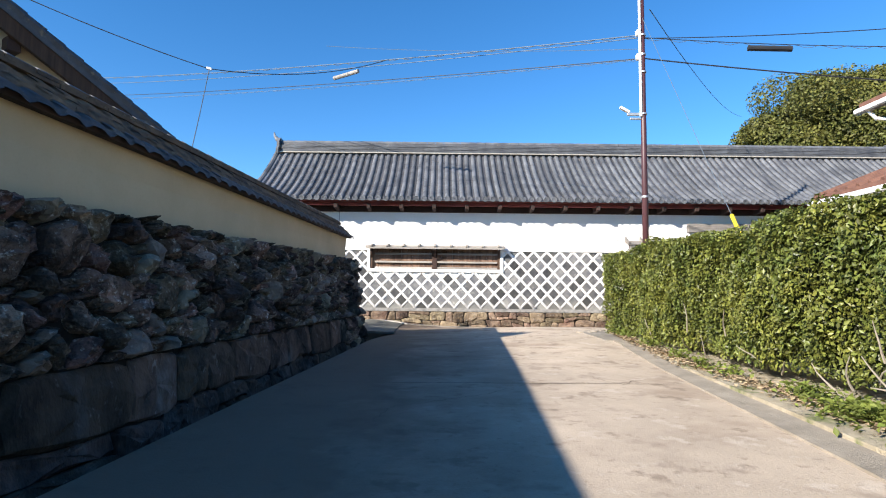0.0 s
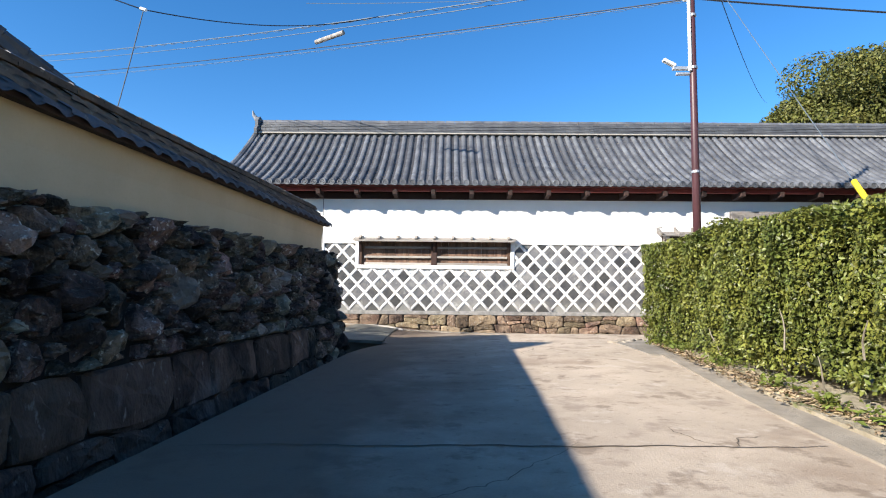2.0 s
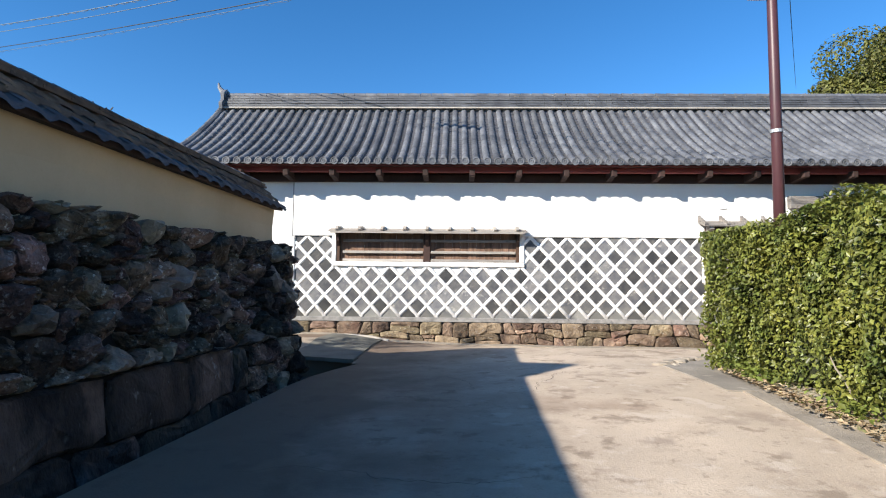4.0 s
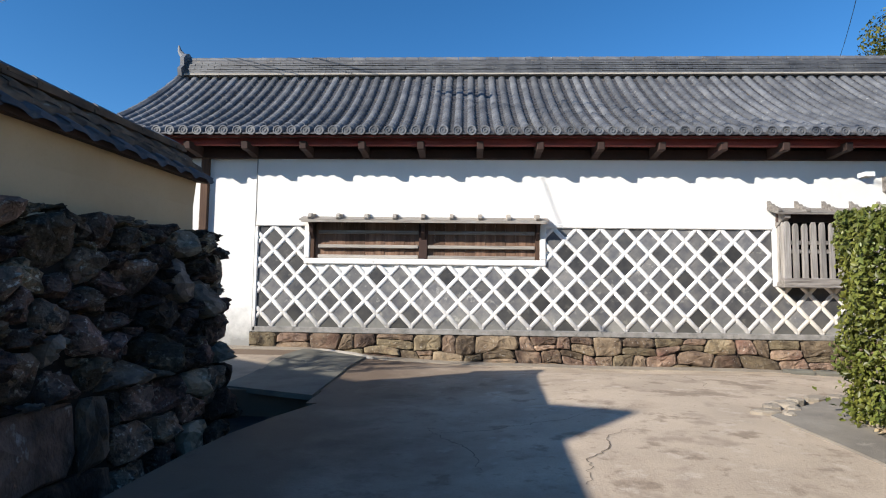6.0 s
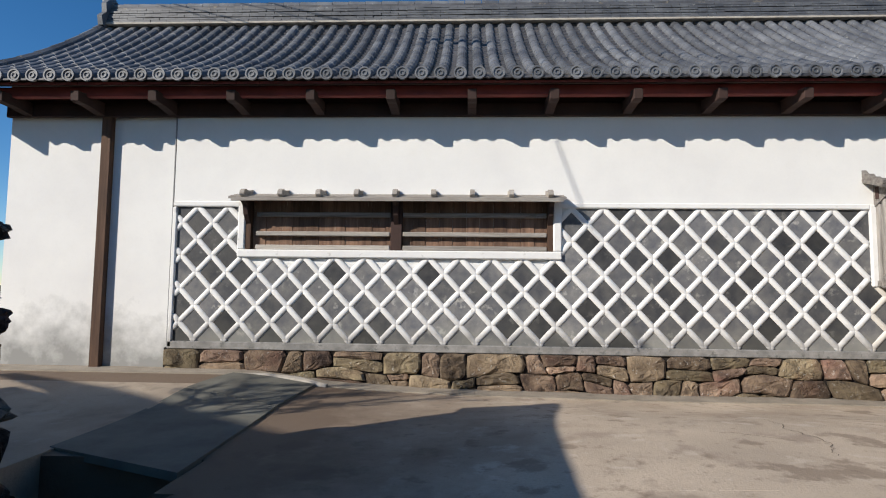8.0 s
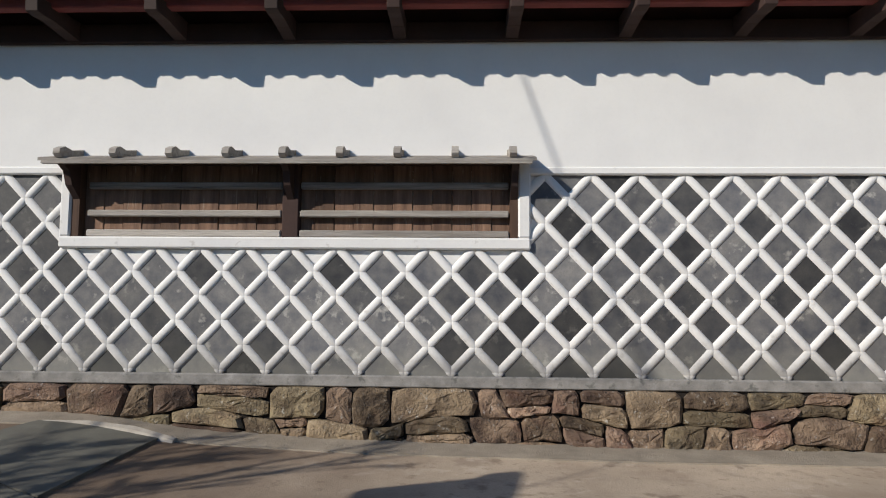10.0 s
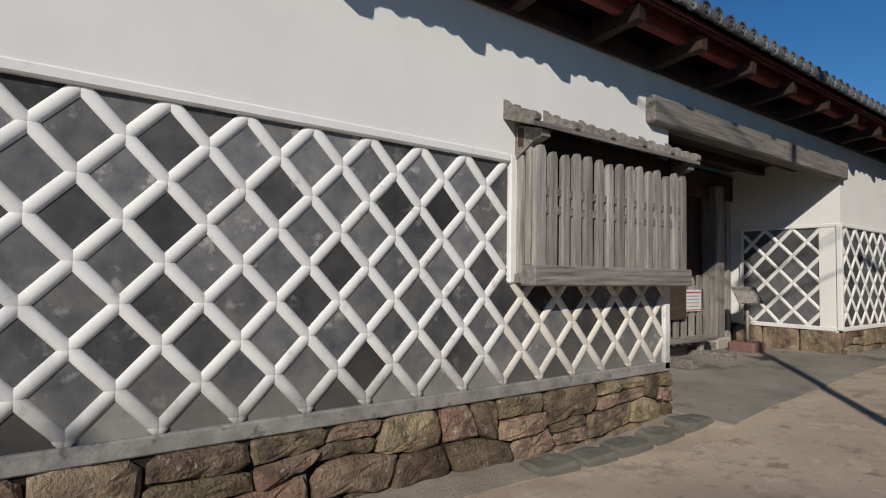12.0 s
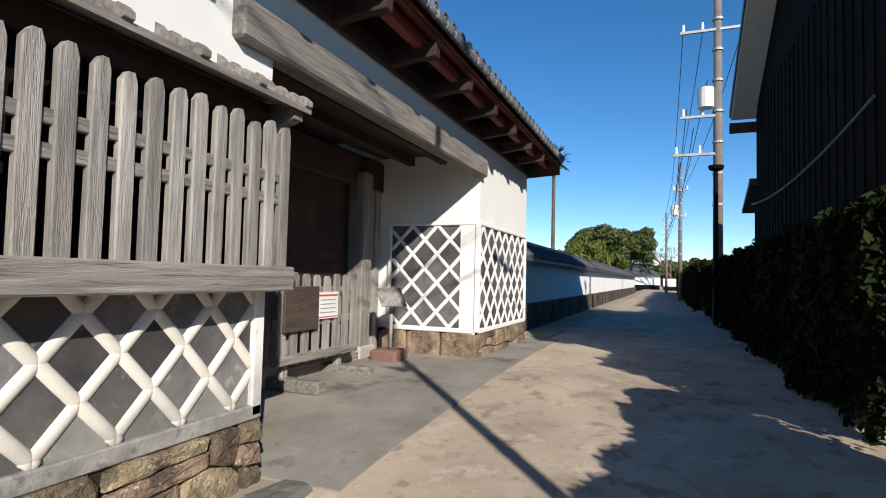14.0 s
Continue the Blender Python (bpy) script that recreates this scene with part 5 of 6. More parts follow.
limb(Vector((93, 14.0, 0)), Vector((0, 0, 1)), 2.2, 0.2, 5, segs)
bm = bmesh.new()
for p, q, r0, r1 in segs:
    tube(bm, [p, q], [max(r0, 0.022), max(r1, 0.018)], 4, False)
part("branch", bm, mat("reddish_bare_twig", (0.24, 0.15, 0.12), (0.18, 0.11, 0.09), 4, 20, 0.9, 0), bare, "fine bare branches", kind="stuff")

palm = thing("palm_tree", "slender palm with a small frond head", "tree", (38, 20.9, 0))
bm = bmesh.new()
tube(bm, [(38, 20.9, -0.3), (38.05, 20.9, 5), (38, 20.9, 8.6)], [0.14, 0.11, 0.1], 8)
part("trunk", bm, M_BARK, palm)
bm = bmesh.new()
for i in range(34):
    a, e = i * 2.4, 1.25 - 1.9 * (i / 34)
    d = Vector((math.cos(a) * math.cos(e), math.sin(a) * math.cos(e), math.sin(e)))
    s = d.cross(Vector((0, 0, 1))).normalized()
    c = Vector((38, 20.9, 8.6))
    for k in range(-3, 4):
        f = (d + s * k * 0.16).normalized()
        q0, q1 = c + d * 0.55, c + d * 0.5 + f * (0.75 - 0.06 * abs(k)) - Vector((0, 0, 0.12))
        vs = [bm.verts.new(v) for v in (q0, (q0 + q1) / 2 + s * 0.035, q1, (q0 + q1) / 2 - s * 0.035)]
        bm.faces.new(vs)
part("fronds", bm, M_FARLEAF, palm, "fan fronds", kind="stuff")

shrub = thing("bare_tree", "small leafless tree behind the mud wall", "tree", (-5.6, 12.3, 0))
segs = []
rng = random.Random(14)
limb(Vector((-5.6, 12.3, 0)), Vector((0.1, 0.05, 1)).normalized(), 1.15, 0.07, 5, segs)
bm = bmesh.new()
for p, q, r0, r1 in segs:
    if max(p.z, q.z) < 3.9:
        tube(bm, [p, q], [max(r0, 0.012), max(r1, 0.010)], 5, False)
part("branch", bm, M_BARK, shrub, "spreading bare branches", kind="stuff")
for x, y, r, z, sd in ((104, 14.2, 3.2, 2.6, 31), (110, 18.5, 4.0, 3.2, 32), (108, 11.0, 4.0, 3.0, 33), (116, 24.0, 5.0, 4.0, 34), (98, 26.0, 4.5, 3.6, 35)):
    tree("far_tree", "distant rounded evergreen closing the view", (x, y, 0), 6, r, z, 5000, 0.3, M_FARLEAF, 20, 0.75, 0.25, sd)

# ---------------------------------------------------------------- boundary wall beyond the gatehouse
BW0, BW1, YF = XR + 0.02, 66.0, 17.65
structure("wall_boundary", boxes((BW0, BW1, YF, YF + 0.3, 0.82, 1.9), bev=0.0), M_PLASTER, "long low white boundary wall", "wall")
structure("wall_boundary_base", boxes((BW0, BW1, YF - 0.12, YF + 0.4, -0.1, 0.82), bev=0.02), M_BLOCK, "stone footing of the boundary wall", "wall")
structure("pavement_side", sheet(lambda y: (XR + 0.35, 140), [16.8, 17.3, 17.8], 80, 0.02), M_SOIL, "weedy strip along the boundary wall", "pavement")
br = thing("boundary_wall_roof", "dark tile roof along the boundary wall", "roof", (40, YF, 1.86))
bm = bmesh.new()
m = Matrix.Translation((BW0, 0, 0)) @ YZ
prism(bm, [(YF - 0.3, 1.80), (YF + 0.15, 2.12), (YF + 0.6, 1.80), (YF + 0.6, 1.88), (YF + 0.15, 2.22), (YF - 0.3, 1.88)], BW1 - BW0, m)
part("roof_bed", bm, M_KAWARA_DK, br)
bm = bmesh.new()
tube(bm, [(BW0, YF + 0.15, 2.25), (BW1, YF + 0.15, 2.25)], 0.09, 8)
part("ridge_tile", bm, M_KAWARA_DK, br)
bm = bmesh.new()
tube(bm, [(0, YF - 0.31, 1.9), (0, YF + 0.12, 2.22)], [0.06, 0.055], 7)
me_r2 = shared("tile_run", bm, M_KAWARA_DK)
for i in range(160):
    piece("tile_run", me_r2, br, pose(BW0 + 0.1 + 0.27 * i, 0, 0))
fh = thing("far_white_house", "low white house with dark tiled roof at the road end", "house", (100, 17, 0))
part("wall", boxes((96, 104, 15.5, 22, 0, 2.6)), M_PLASTER, fh)
part("dark_band", boxes((95.95, 96, 15.5, 22, 0, 0.9)), M_BLACK, fh)
bm = bmesh.new()
prism(bm, [(14.8, 2.5), (18.7, 4.0), (22.7, 2.5)], 9.4, Matrix.Translation((95.3, 0, 0)) @ YZ)
part("roof", bm, M_KAWARA_DK, fh)
fw = thing("far_gate_wall", "white plastered wall closing the road end", "wall", (90, 13, 0))
part("wall", boxes((90, 90.3, 11.5, 15.0, 0.8, 1.9)), M_PLASTER, fw)
part("wall_foot", boxes((89.95, 90.35, 11.5, 15.0, 0, 0.8)), M_BLACK, fw)

# ---------------------------------------------------------------- black boarded house across the road
bh = thing("black_house", "tall black-boarded house in shade with white rake soffit", "house", (14, 9, 0))
HX0, HX1, HY = 11.2, 19.6, 12.6
PKX, PKZ, EZ = 14.6, 8.2, 5.6
bm = bmesh.new()
prism(bm, [(HX0, -0.2), (HX1, -0.2), (HX1, EZ), (PKX, PKZ), (HX0, 6.15)], 7.5, Matrix.Translation((0, HY, 0)) @ pose(0, 0, 0, 90, 0, 0))
part("wall", bm, M_BLACK, bh)
me_bb2 = shared("wall_board", boxes((-0.17, 0.17, 0, 0.03, 0.2, 5.4), (-0.19, -0.16, 0, 0.045, 0.2, 5.4)), M_BLACK)
for i in range(24):
    piece("wall_board", me_bb2, bh, pose(HX0 + 0.2 + 0.345 * i, HY, 0))
bm = bmesh.new()
sl = (PKZ - EZ) / (HX1 - PKX)
prism(bm, [(PKX, PKZ + 0.1), (HX1 + 0.4, EZ + 0.1 - 0.4 * sl), (HX1 + 0.4, EZ + 0.28 - 0.4 * sl), (PKX, PKZ + 0.28)], 8.6, Matrix.Translation((0, HY + 0.55, 0)) @ pose(0, 0, 0, 90, 0, 0))
part("roof_slope", bm, M_KAWARA_DK, bh)
bm = bmesh.new()
prism(bm, [(PKX, PKZ + 0.0), (HX1 + 0.35, EZ - 0.35 * sl), (HX1 + 0.35, EZ + 0.1 - 0.35 * sl), (PKX, PKZ + 0.1)], 0.55, Matrix.Translation((0, HY + 0.52, 0)) @ pose(0, 0, 0, 90, 0, 0))
part("rake_soffit", bm, M_WHITE, bh, "white rake soffit")
bm = bmesh.new()
prism(bm, [(PKX, PKZ + 0.1), (HX0 - 0.2, 6.2), (HX0 - 0.2, 6.4), (PKX, PKZ + 0.28)], 8.6, Matrix.Translation((0, HY + 0.55, 0)) @ pose(0, 0, 0, 90, 0, 0))
part("roof_slope", bm, M_KAWARA_DK, bh)
part("eave_fascia", boxes((HX1 + 0.35, HX1 + 0.42, 4.9, HY + 0.55, EZ - 0.5, EZ - 0.25)), M_BROWN, bh)
bm = bmesh.new()
prism(bm, [(HX1 - 0.3, 3.7), (HX1 + 1.1, 3.2), (HX1 + 1.1, 3.3), (HX1 - 0.3, 3.85)], 3.0, Matrix.Translation((0, HY + 0.2, 0)) @ pose(0, 0, 0, 90, 0, 0))
part("pent_roof", bm, M_KAWARA_DK, bh, "small dark pent roof")
part("pent_wall", boxes((HX1, HX1 + 0.6, 9.6, HY - 0.2, 0, 3.35)), M_BLACK, bh)
bm = bmesh.new()
tube(bm, [(HX1 + 0.9, HY - 0.1, 0), (HX1 + 0.9, HY - 0.1, 3.2)], 0.04, 8)
part("pent_post", bm, M_BLACK, bh)
cable = thing("house_cable", "pale cable sagging across the black wall", "cable", (14, HY, 4))
bm = bmesh.new()
tube(bm, sag((HX1 + 0.1, HY + 0.1, 3.3), (11.3, HY + 0.12, 3.25), 0.2), 0.018, 6)
part("strand", bm, M_WIRE_LT, cable)

# ---------------------------------------------------------------- brown-roofed house beyond the hedge
rh = thing("brown_roofed_house", "house with red-brown tiles and white gutters", "house", (9.5, 8, 0))
part("wall", boxes((7.7, 11.2, 4.5, 10.0, 0, 2.8)), M_HOUSEWALL, rh)
EX = 7.15
TOY = pose(0, 0, 0, 90, 0, 0)
bm = bmesh.new()
prism(bm, [(EX, 2.78), (EX + 3.5, 4.18), (EX + 3.5, 4.3), (EX, 2.9)], 6.5, Matrix.Translation((0, 10.6, 0)) @ TOY)
part("roof_slope", bm, M_REDTILE, rh, "red-brown tiled slope")
bm = bmesh.new()
for k in range(24):
    tube(bm, [(EX, 10.5 - 0.27 * k, 2.9), (EX + 3.4, 10.5 - 0.27 * k, 4.27)], 0.05, 6)
part("tile_run", bm, M_REDTILE, rh, "tile runs", kind="stuff")
bm = bmesh.new()
tube(bm, [(EX - 0.03, 4.2, 2.76), (EX - 0.03, 10.62, 2.76)], 0.06, 8)
part("gutter", bm, M_WHITE, rh, "white eave gutter")
bm = bmesh.new()
prism(bm, [(EX, 2.66), (EX + 3.5, 4.06), (EX + 3.5, 4.18), (EX, 2.78)], 0.05, Matrix.Translation((0, 10.64, 0)) @ TOY)
part("verge_board", bm, M_WHITE, rh, "white verge board")
bm = bmesh.new()
tube(bm, [(EX, 10.45, 2.72), (EX + 0.1, 10.4, 2.5), (EX + 0.45, 10.2, 2.35), (EX + 0.45, 10.1, 0)], 0.045, 8)
part("downpipe", bm, M_WHITE, rh, "white downpipe")
bm = bmesh.new()
prism(bm, [(8.6, 4.86), (12, 6.2), (12, 6.32), (8.6, 4.98)], 5.0, Matrix.Translation((0, 11.2, 0)) @ TOY)
part("upper_roof_slope", bm, M_REDTILE, rh, "red-brown upper slope")
bm = bmesh.new()
prism(bm, [(8.6, 4.74), (12, 6.08), (12, 6.2), (8.6, 4.86)], 0.05, Matrix.Translation((0, 11.24, 0)) @ TOY)
part("verge_board", bm, M_WHITE, rh, "white verge board")
bm = bmesh.new()
tube(bm, [(8.57, 6.4, 4.82), (8.57, 11.25, 4.82)], 0.06, 8)
part("gutter", bm, M_WHITE, rh, "white upper gutter")
bm = bmesh.new()
tube(bm, [(8.62, 11.0, 4.78), (8.75, 10.95, 4.6), (9.2, 10.7, 4.5), (9.2, 10.6, 4.2)], 0.04, 8)
part("downpipe", bm, M_WHITE, rh, "white downpipe")
part("upper_wall", boxes((9.2, 11.6, 6.4, 10.6, 2.8, 5.0)), M_HOUSEWALL, rh)

# ---------------------------------------------------------------- poles, lamp and wires
PX, PY = 4.4, 11.95
up = thing("maroon_pole", "slim maroon steel pole with white conduit and street lamp arm", "pole", (PX, PY, 0))
bm = bmesh.new()
tube(bm, [(PX, PY, -0.2), (PX, PY, 4.0), (PX, PY, 9.5)], [0.074, 0.062, 0.05], 14)
part("shaft", bm, M_POLE, up, smooth=True)
bm = bmesh.new()
tube(bm, [(PX - 0.07, PY - 0.05, 4.9), (PX - 0.07, PY - 0.05, 9.4)], 0.03, 8)
part("conduit", bm, M_WHITE, up, "white cable conduit")
for z in (3.1, 4.95, 5.9, 6.3, 6.75):
    bm = bmesh.new()
    tube(bm, [(PX, PY, z), (PX, PY, z + 0.04)], 0.076, 12)
    part("band", bm, M_STEEL, up, "steel clamp band")
arm_ = part("lamp_arm", boxes((PX - 0.36, PX - 0.06, PY - 0.03, PY + 0.03, 4.93, 4.99), (PX - 0.3, PX - 0.06, PY - 0.03, PY + 0.03, 4.84, 4.88), bev=0.005), M_STEEL, up, "steel lamp bracket")
bm = bmesh.new()
box(bm, -0.16, 0.08, -0.05, 0.05, -0.025, 0.03, 0.012, pose(PX - 0.38, PY, 5.04, 0, 28, 0))
part("lamp_head", bm, M_WHITE, arm_, "white lamp head")
for z in (6.2, 6.75):
    part("insulator", boxes((PX - 0.14, PX - 0.04, PY - 0.06, PY + 0.06, z, z + 0.14), bev=0.02), M_WHITE, up, "white insulator")
part("meter_box", boxes((PX - 0.5, PX - 0.42, PY + 0.4, PY + 0.5, 2.2, 2.24)), M_WHITE, up)


def wire(name, label, pts, r, material, coil=0.0):
    w = thing(name, label, "cable", pts[0])
    bm = bmesh.new()
    tube(bm, pts, r, 5)
    part("strand", bm, material, w)
    if coil:
        fine, n = [], len(pts) - 1
        total = sum((Vector(pts[i + 1]) - Vector(pts[i])).length for i in range(n))
        turns = int(total / 0.5)
        for i in range(turns * 6):
            f = i / (turns * 6) * n
            p = Vector(pts[int(f)]).lerp(Vector(pts[min(int(f) + 1, n)]), f - int(f))
            a = i / 6 * 6.283
            fine.append(p + Vector((0, 0, -coil + coil * math.cos(a))) + Vector((0.2, 0.3, 0)) * coil * math.sin(a))
        bm = bmesh.new()
        tube(bm, fine, r * 0.6, 4)
        part("spiral_hanger", bm, M_WIRE_LT, w, "pale spiral hanger")
    return w


wire("overhead_cable", "pale overhead cable with hangers", sag((PX, PY, 6.78), (-28.7, 30, 12.7), 0.5, 30), 0.012, M_WIRE_LT, 0.022)
wire("overhead_cable", "pale overhead cable with hangers", sag((PX, PY, 6.72), (-28.7, 30, 12.5), 0.6, 30), 0.009, M_WIRE_LT)
wire("overhead_cable", "dark overhead telephone cable", sag((PX, PY, 6.24), (-28.7, 30, 11.6), 0.4, 30), 0.011, M_WIRE)
wire("overhead_cable", "pale hanger cable beside the telephone cable", sag((PX, PY, 6.22), (-28.7, 30, 11.45), 0.45, 30), 0.006, M_WIRE_LT, 0.02)
wire("overhead_cable", "dark overhead cable above the hedge", sag((PX, PY, 6.24), (13.6, 10.4, 4.95), 0.1), 0.016, M_WIRE)
wire("overhead_cable", "dark overhead cable above the hedge", sag((PX, PY, 6.7), (13.6, 10.4, 6.75), 0.15), 0.010, M_WIRE)
wire("overhead_cable", "dark overhead cable with spiral hanger", sag((PX, PY, 6.72), (13.6, 10.4, 6.0), 0.15), 0.009, M_WIRE, 0.03)
wire("overhead_cable", "thin dark cable running towards the tree", sag((4.6, 12, 7.4), (22.0, 40, 14.2), 0.6), 0.010, M_WIRE)
wire("overhead_cable", "dark drop cable to the tiled house", sag((-4.85, 11.06, 5.53), (-8.2, 9.9, 6.55), 0.06), 0.010, M_WIRE)
wire("overhead_cable", "dark drop cable from the pole", sag((-4.85, 11.06, 5.53), (-1.6, 15.2, 7.55), 0.25), 0.010, M_WIRE)
wire("overhead_cable", "dark drop cable above the lane", sag((-4.85, 11.06, 5.5), (-5.0, 10.6, 3.3), 0.05), 0.008, M_WIRE)
wire("overhead_cable", "thin dark cable across the sky", sag((-3.5, 15.8, 8.2), (PX, PY + 0.1, 6.5), 0.1), 0.006, M_WIRE_LT)
for p, q, ml, lb in (((-3.35, 16.3, 7.42), (-2.55, 15.85, 7.47), M_OLDWOOD, "brown cable closure tube"), ((6.55, 11.58, 6.33), (7.4, 11.42, 6.25), M_WIRE, "black cable closure tube")):
    c = thing("cable_closure", lb + " hanging on an overhead line", "cable box", p)
    bm = bmesh.new()
    tube(bm, [p, q], 0.06, 10)
    part("tube", bm, ml, c)
ins = thing("wire_insulator", "small pale insulator joining overhead cables", "insulator", (-4.85, 11.06, 5.53))
bm = bmesh.new()
tube(bm, [(-4.9, 11.06, 5.55), (-4.8, 11.06, 5.52)], 0.03, 8)
part("body", bm, M_WHITE, ins)
guy = thing("guy_wire", "steel guy wire with a yellow guard", "guy wire", (4.35, 7.0, 0.1))
g0, g1 = Vector((PX, PY, 7.2)), Vector((4.15, 7.0, 0.9))
bm = bmesh.new()
tube(bm, [g0, g1], 0.005, 5)
part("strand", bm, M_WIRE_LT, guy)
bm = bmesh.new()
tube(bm, [g0.lerp(g1, 0.80), g0.lerp(g1, 0.98)], 0.028, 8)
part("guard", bm, M_YELLOW, guy, "yellow plastic guard")


def utility_pole(x, y, top, r, arms, can=None):
    u = thing("utility_pole", "grey concrete utility pole with crossarms", "pole", (x, y, 0), "utility poles")
    bm = bmesh.new()
    tube(bm, [(x, y, -0.2), (x, y, top)], [r, r * 0.7], 12)
    part("shaft", bm, M_CONC, u, smooth=True)
    for z, a, b in arms:
        ca = part("crossarm", boxes((x - 0.1, x - 0.02, y - a, y + b, z, z + 0.09), bev=0.008), M_STEEL, u, "steel crossarm")
        for yy in (y - a + 0.1, y + b - 0.1, y + b * 0.4):
            bm = bmesh.new()
            tube(bm, [(x - 0.06, yy, z + 0.09), (x - 0.06, yy, z + 0.32)], [0.05, 0.035], 8)
            part("insulator", bm, M_WHITE, ca, "white insulator")
    if can:
        bm = bmesh.new()
        tube(bm, [(x - 0.1, y + 0.35, can), (x - 0.1, y + 0.35, can + 0.62)], 0.24, 14)
        part("transformer", bm, M_WHITE, u, "pale cylindrical transformer")
    for k in range(7):
        bm = bmesh.new()
        z = top * (0.35 + 0.09 * k)
        tube(bm, [(x, y, z), (x, y, z + 0.07)], r * 1.03, 12)
        part("band", bm, M_STEEL, u, "steel band")
    return u


utility_pole(23.9, 13.1, 10.9, 0.16, ((9.35, 1.0, 1.1), (6.6, 0.1, 1.1), (5.4, 0.1, 1.3)), 6.9)
utility_pole(44.0, 13.75, 9.2, 0.15, ((7.4, 0.5, 0.5), (5.6, 0.4, 0.4)), 5.8)
utility_pole(70.0, 14.6, 9.0, 0.15, ((7.6, 0.5, 0.5), (6.6, 0.4, 0.4)))
sl_ = thing("street_lamp", "slim dark street lamp with a flat cap", "street lamp", (22.6, 13.25, 0))
bm = bmesh.new()
tube(bm, [(22.6, 13.25, 0), (22.6, 13.25, 4.7)], [0.07, 0.055], 10)
part("shaft", bm, M_BLACK, sl_)
bm = bmesh.new()
tube(bm, [(22.6, 13.25, 4.65), (22.6, 13.25, 4.72), (22.6, 13.25, 4.82)], [0.06, 0.2, 0.22], 14)
part("lamp_head", bm, M_BLACK, sl_)
for k, (z0, z1, dy) in enumerate(((9.7, 8.0, 1.0), (9.7, 8.0, 0.4), (9.7, 8.0, -0.8), (6.9, 6.0, 0.9), (6.3, 5.6, 0.7), (5.5, 5.2, 1.1), (7.8, 6.8, 0.3))):
    wire("power_line", "dark power line strung between utility poles", sag((23.85, 13.1 + dy, z0), (44, 13.75 + dy * 0.5, z1), 0.5), 0.014, M_WIRE)
    wire("power_line", "dark power line strung between utility poles", sag((44, 13.75 + dy * 0.5, z1), (70, 14.6 + dy * 0.5, z1 - 0.2), 0.5), 0.014, M_WIRE)

# ---------------------------------------------------------------- pieces: lattice tiles and ribs, wall stones
FRONT = Matrix(((1, 0, 0, 0), (0, 0, -1, YW + 0.045), (0, 1, 0, 0), (0, 0, 0, 1)))
SIDE = Matrix(((0, 0, -1, XG1 + 0.045), (-1, 0, 0, 0), (0, 1, 0, 0), (0, 0, 0, 1)))
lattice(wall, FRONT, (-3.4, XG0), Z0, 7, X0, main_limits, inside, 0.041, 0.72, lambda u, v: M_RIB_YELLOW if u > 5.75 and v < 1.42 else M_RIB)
lattice(wall_r, FRONT, (XG1, XR), 0.63, 7, XG1 + 0.06, lambda u, v: [(-1, 0, -XG1 - 0.06), (1, 0, XR - 0.05), (0, 1, 2.205), (0, -1, -0.63)],
        lambda u, v: XG1 < u < XR and 0.55 < v < 2.28, 0.034, 0.9, lambda u, v: M_PLASTER, 0.425, 0.225, M_TILE_DK)
lattice(wall_r, SIDE, (-18.71, -YW), 0.63, 7, -YW - 0.06, lambda u, v: [(-1, 0, 18.68), (1, 0, -YW - 0.06), (0, 1, 2.205), (0, -1, -0.63)],
        lambda u, v: -18.75 < u < -YW and 0.55 < v < 2.28, 0.034, 0.9, lambda u, v: M_PLASTER, 0.425, 0.225, M_TILE_DK)


def rubble_seeds(u0, u1, v0, v1, rows, width, rng, jitter=0.35):
    out = []
    h = (v1 - v0) / rows
    for r in range(rows):
        u = u0 + rng.uniform(-0.5, 0.3) * width
        while u < u1 + width * 0.3:
            w = width * rng.choice((0.55, 0.8, 1.0, 1.2, 1.5))
            out.append((u + w / 2, v0 + (r + 0.5 + rng.uniform(-jitter, jitter)) * h))
            u += w
    return out


def scattered(u0, u1, v0, v1, radii, rng, tries=60):
    """Stone middles thrown at random, the large ones first, so that small ones fill the gaps."""
    out = []
    for r, count in radii:
        for _ in range(count):
            for _ in range(tries):
                u, v = rng.uniform(u0, u1), rng.uniform(v0, v1)
                if all((u - a) ** 2 + ((v - b) * 1.15) ** 2 > (0.86 * (r + q)) ** 2 for a, b, q in out):
                    out.append((u, v, r))
                    break
    return out


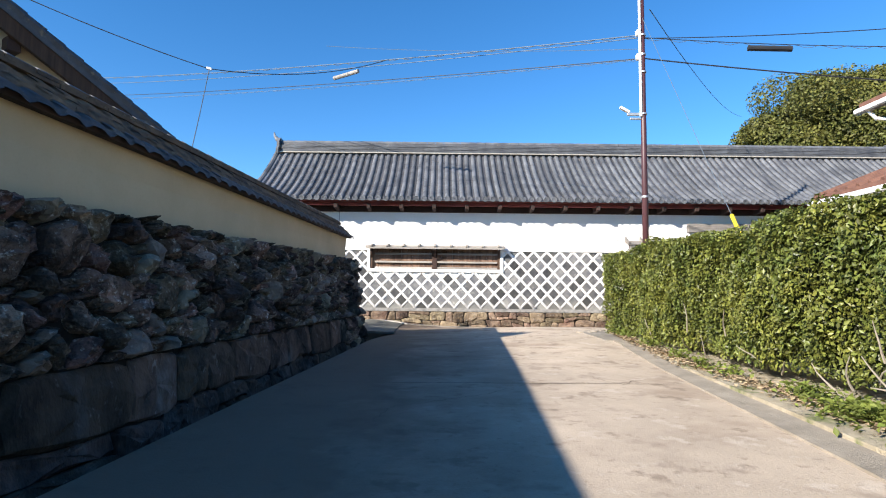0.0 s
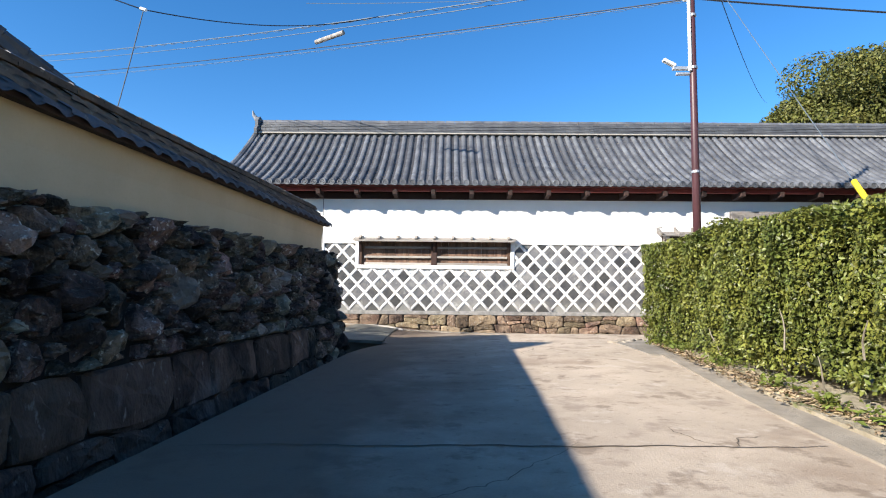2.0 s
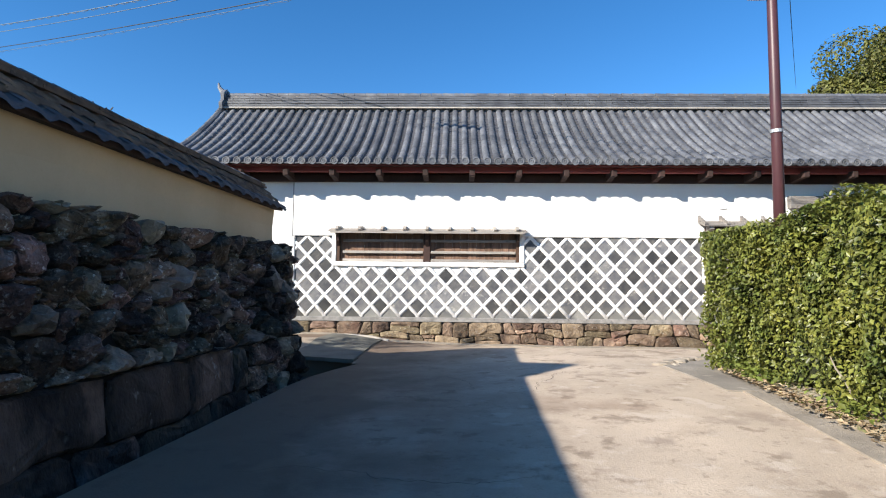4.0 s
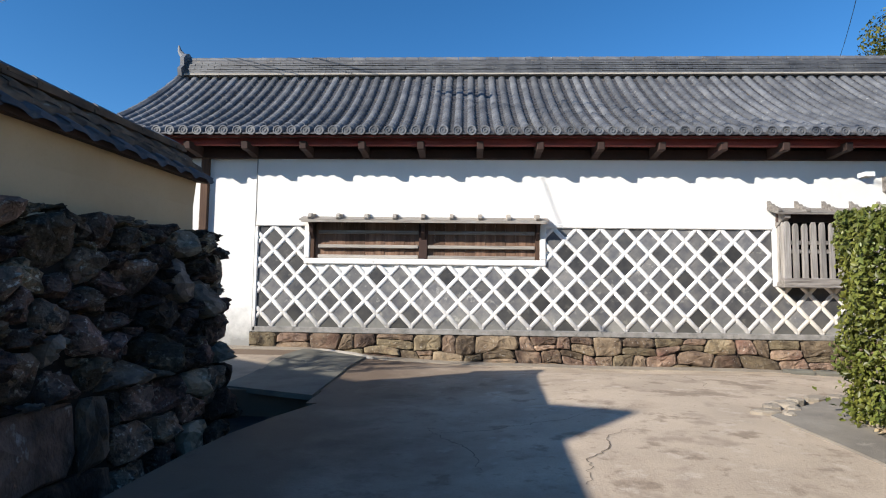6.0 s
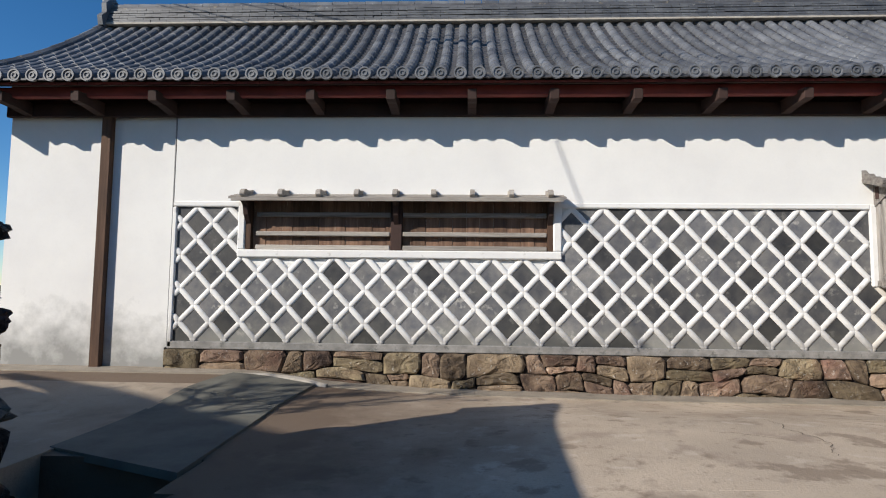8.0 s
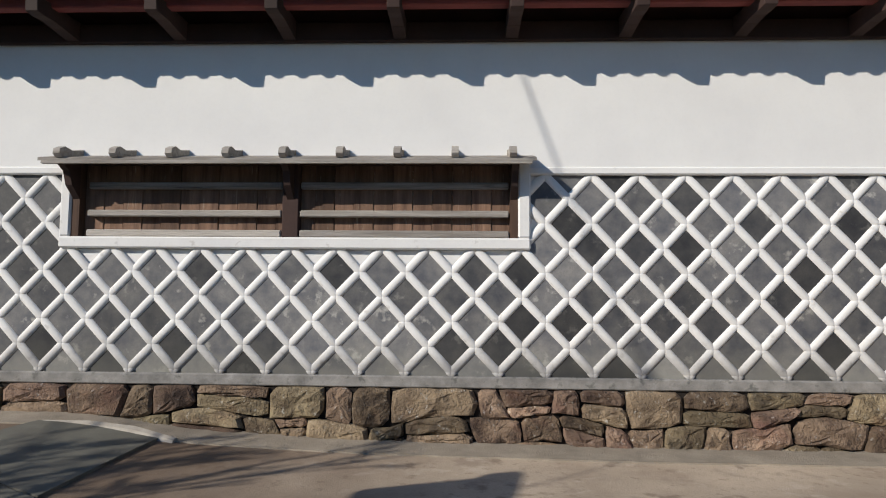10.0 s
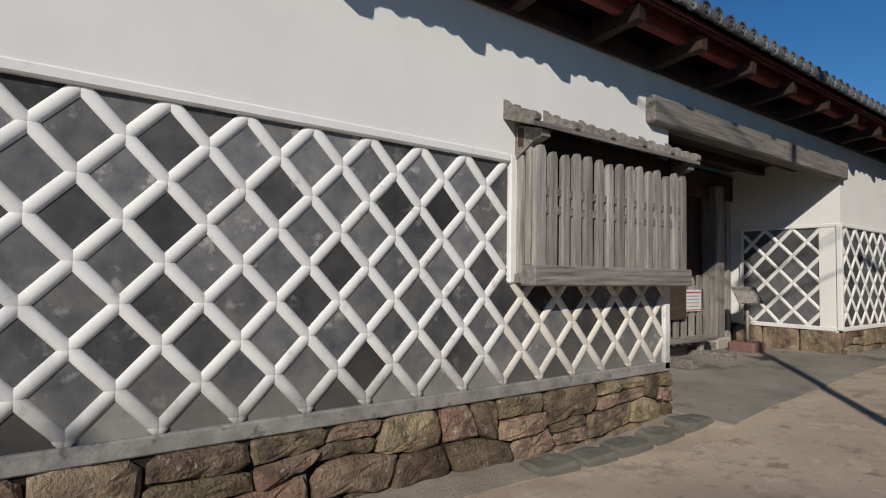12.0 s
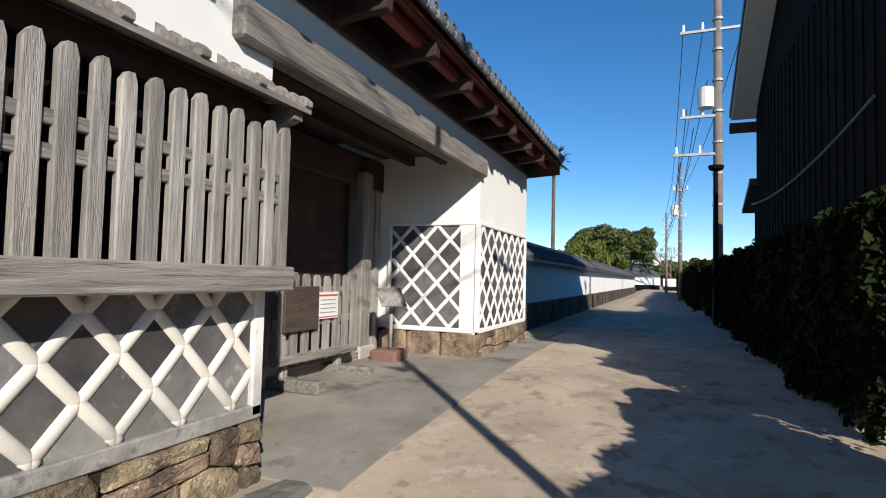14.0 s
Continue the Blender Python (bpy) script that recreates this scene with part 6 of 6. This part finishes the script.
def coursed(u0, u1, levels, width, rng, wave=0.03, slant=0.04, split=0.15):
    """Roughly squared stones in uneven courses; neighbours share their edges."""
    ph = [rng.uniform(0, 6) for _ in levels]
    lv = lambda i, u: levels[i] + (0 if i in (0, len(levels) - 1) else wave * (math.sin(u * 2.3 + ph[i]) + 0.7 * math.sin(u * 5.9 + ph[i] * 2)))
    out = []
    for i in range(len(levels) - 1):
        u, s = u0, (0.0, 0.0)
        while u < u1 - 0.05:
            w = width * rng.choice((0.6, 0.8, 1.0, 1.25, 1.55))
            v = min(u + w, u1)
            if u1 - v < width * 0.35:
                v = u1
            e = (rng.uniform(-slant, slant), rng.uniform(-slant, slant)) if v < u1 else (0.0, 0.0)
            um = (u + v) / 2
            lo, hi = [lv(i, q) for q in (u, um, v)], [lv(i + 1, q) for q in (u, um, v)]
            if rng.random() < split:
                md = 0.35 + 0.3 * rng.random()
                mid = [a + (b - a) * md for a, b in zip(lo, hi)]
                out.append([(u + s[0], lo[0]), (um, lo[1]), (v + e[0], lo[2]), (v + (e[0] + e[1]) / 2, mid[2]), (u + (s[0] + s[1]) / 2, mid[0])])
                out.append([(u + (s[0] + s[1]) / 2, mid[0]), (v + (e[0] + e[1]) / 2, mid[2]), (v + e[1], hi[2]), (um, hi[1]), (u + s[1], hi[0])])
            else:
                out.append([(u + s[0], lo[0]), (um, lo[1]), (v + e[0], lo[2]), (v + e[1], hi[2]), (um, hi[1]), (u + s[1], hi[0])])
            u, s = v, e
    return out


def lay_stones(parent, name, polys, to_world, joint, depth, rough, rng, pick, edge=0.05, tilt=0.0):
    for poly in polys:
        area = abs(sum(poly[i][0] * poly[(i + 1) % len(poly)][1] - poly[(i + 1) % len(poly)][0] * poly[i][1] for i in range(len(poly)))) / 2
        if area < 0.003:
            continue
        me, off = stone_mesh(poly, joint, depth * rng.uniform(0.7, 1.3), rough, rng, pick(rng), 14, edge, tilt)
        piece(name, me, parent, to_world @ Matrix.Translation(off))


rng = random.Random(21)
bm = boxes((-3.3, XG0 + 0.02, YW + 0.02, YW + 0.3, -0.4, 0.41), (XG1 + 0.02, XR, YW + 0.02, YW + 0.3, -0.2, 0.57), (XG1 + 0.02, XG1 + 0.3, YW + 0.3, 18.9, -0.2, 0.57))
base = structure("wall_base", bm, M_MORTAR, "rough tan stone footing of the gatehouse", "wall")
BASEM = Matrix(((1, 0, 0, 0), (0, 0, -1, YW + 0.02), (0, 1, 0, 0), (0, 0, 0, 1)))
lay_stones(base, "stone", coursed(-3.3, XG0 + 0.01, (-0.34, -0.10, 0.13, 0.398), 0.43, rng, 0.05, 0.07, 0.25), BASEM, 0.004, 0.06, 0.013, rng,
           lambda r: M_BASE)
lay_stones(base, "stone", coursed(XG1, XR, (0.05, 0.3, 0.56), 0.45, rng), BASEM, 0.006, 0.06, 0.008, rng, lambda r: M_BASE)
SIDEB = Matrix(((0, 0, -1, XG1 + 0.02), (-1, 0, 0, 0), (0, 1, 0, 0), (0, 0, 0, 1)))
lay_stones(base, "stone", cells([(-17.5, 0.4), (-18.1, 0.4), (-18.65, 0.4)], -18.88, -YW, 0.1, 0.56), SIDEB, 0.005, 0.05, 0.004, rng, lambda r: M_BASE)
GATEL = Matrix(((0, 0, 1, XG0), (1, 0, 0, 0), (0, 1, 0, 0), (0, 0, 0, 1)))
lay_stones(base, "stone", cells([(17.35, 0.3), (17.35, 0.02)], YW, 17.5, -0.25, 0.42), GATEL, 0.005, 0.03, 0.006, rng, lambda r: M_BASE)

# foot slabs in front of the base by the gate
for x, w in ((5.95, 0.5), (6.42, 0.42), (6.88, 0.5), (7.36, 0.46), (7.84, 0.5)):
    poly = [(-w / 2, -0.14), (w / 2, -0.16), (w / 2 - 0.04, 0.13), (-w / 2 + 0.05, 0.15)]
    me, off = stone_mesh(poly, 0.0, 0.06, 0.008, rng, M_SLAB, 10)
    ob = new("kerb_stone", me)
    ob.matrix_basis = pose(x, 16.93 - 0.03 * (x - 5.95), rise(x, 16.9) + 0.01)
    tagged(ob, "flat dark worn kerb stone at the wall foot", "stone", "kerb stones")

# big rubble wall: rows nearest the walker as single stones
rng = random.Random(31)
FACE = LW @ Matrix(((0, 0, 1, 0), (1, 0, 0, 0), (0, 1, 0, 0), (0, 0, 0, 1)))      # (along y, up, out)
lean = math.atan2(0.14, 1.0)
TILTUP = FACE @ Matrix.Translation((0, 0.0, 0.03)) @ pose(0, 0, 0, -math.degrees(lean), 0, 0)
lay_stones(stonewall, "foot_block", coursed(-1.0, WALL_Y1 - 1.7, (-0.34, -0.05, 0.44), 0.72, rng, 0.04, 0.05, 0.12), TILTUP, 0.004, 0.08, 0.022, rng, lambda r: M_BLOCK)
low = rubble_seeds(WALL_Y1 - 1.7, WALL_Y1, -0.34, 0.44, 3, 0.36, rng, 0.4)
lay_stones(stonewall, "stone", cells(low, WALL_Y1 - 1.69, WALL_Y1, -0.34, 0.44), TILTUP, 0.010, 0.12, 0.026, rng, lambda r: M_PALE if r.random() < 0.12 else M_RUBBLE, 0.08, 0.35)
up = scattered(-0.6, WALL_Y1, 0.46, 1.74, ((0.22, 18), (0.17, 70), (0.13, 160), (0.09, 260), (0.055, 260)), rng)
rows_up = [clip_poly(q, -0.014, 1.0, 1.56) for q in cells(up, -0.6, WALL_Y1, 0.44, 1.8, 0.9)]
lay_stones(stonewall, "stone", [q for q in rows_up if len(q) > 2], TILTUP, 0.015, 0.13, 0.028, rng,
           lambda r: M_PALE if r.random() < 0.17 else M_RUBBLE, 0.06, 0.55)
# end face of the wall at the yard
ENDM = LW @ Matrix.Translation((0, WALL_Y1 - 0.06, 0)) @ Matrix(((-1, 0, 0, 0), (0, 0, 1, 0), (0, 1, 0, 0), (0, 0, 0, 1)))
lay_stones(stonewall, "stone", cells(rubble_seeds(0.05, 0.9, -0.3, 1.5, 6, 0.4, rng, 0.3), 0.05, 0.9, -0.3, 1.52), ENDM, 0.010, 0.09, 0.02, rng, lambda r: M_RUBBLE)
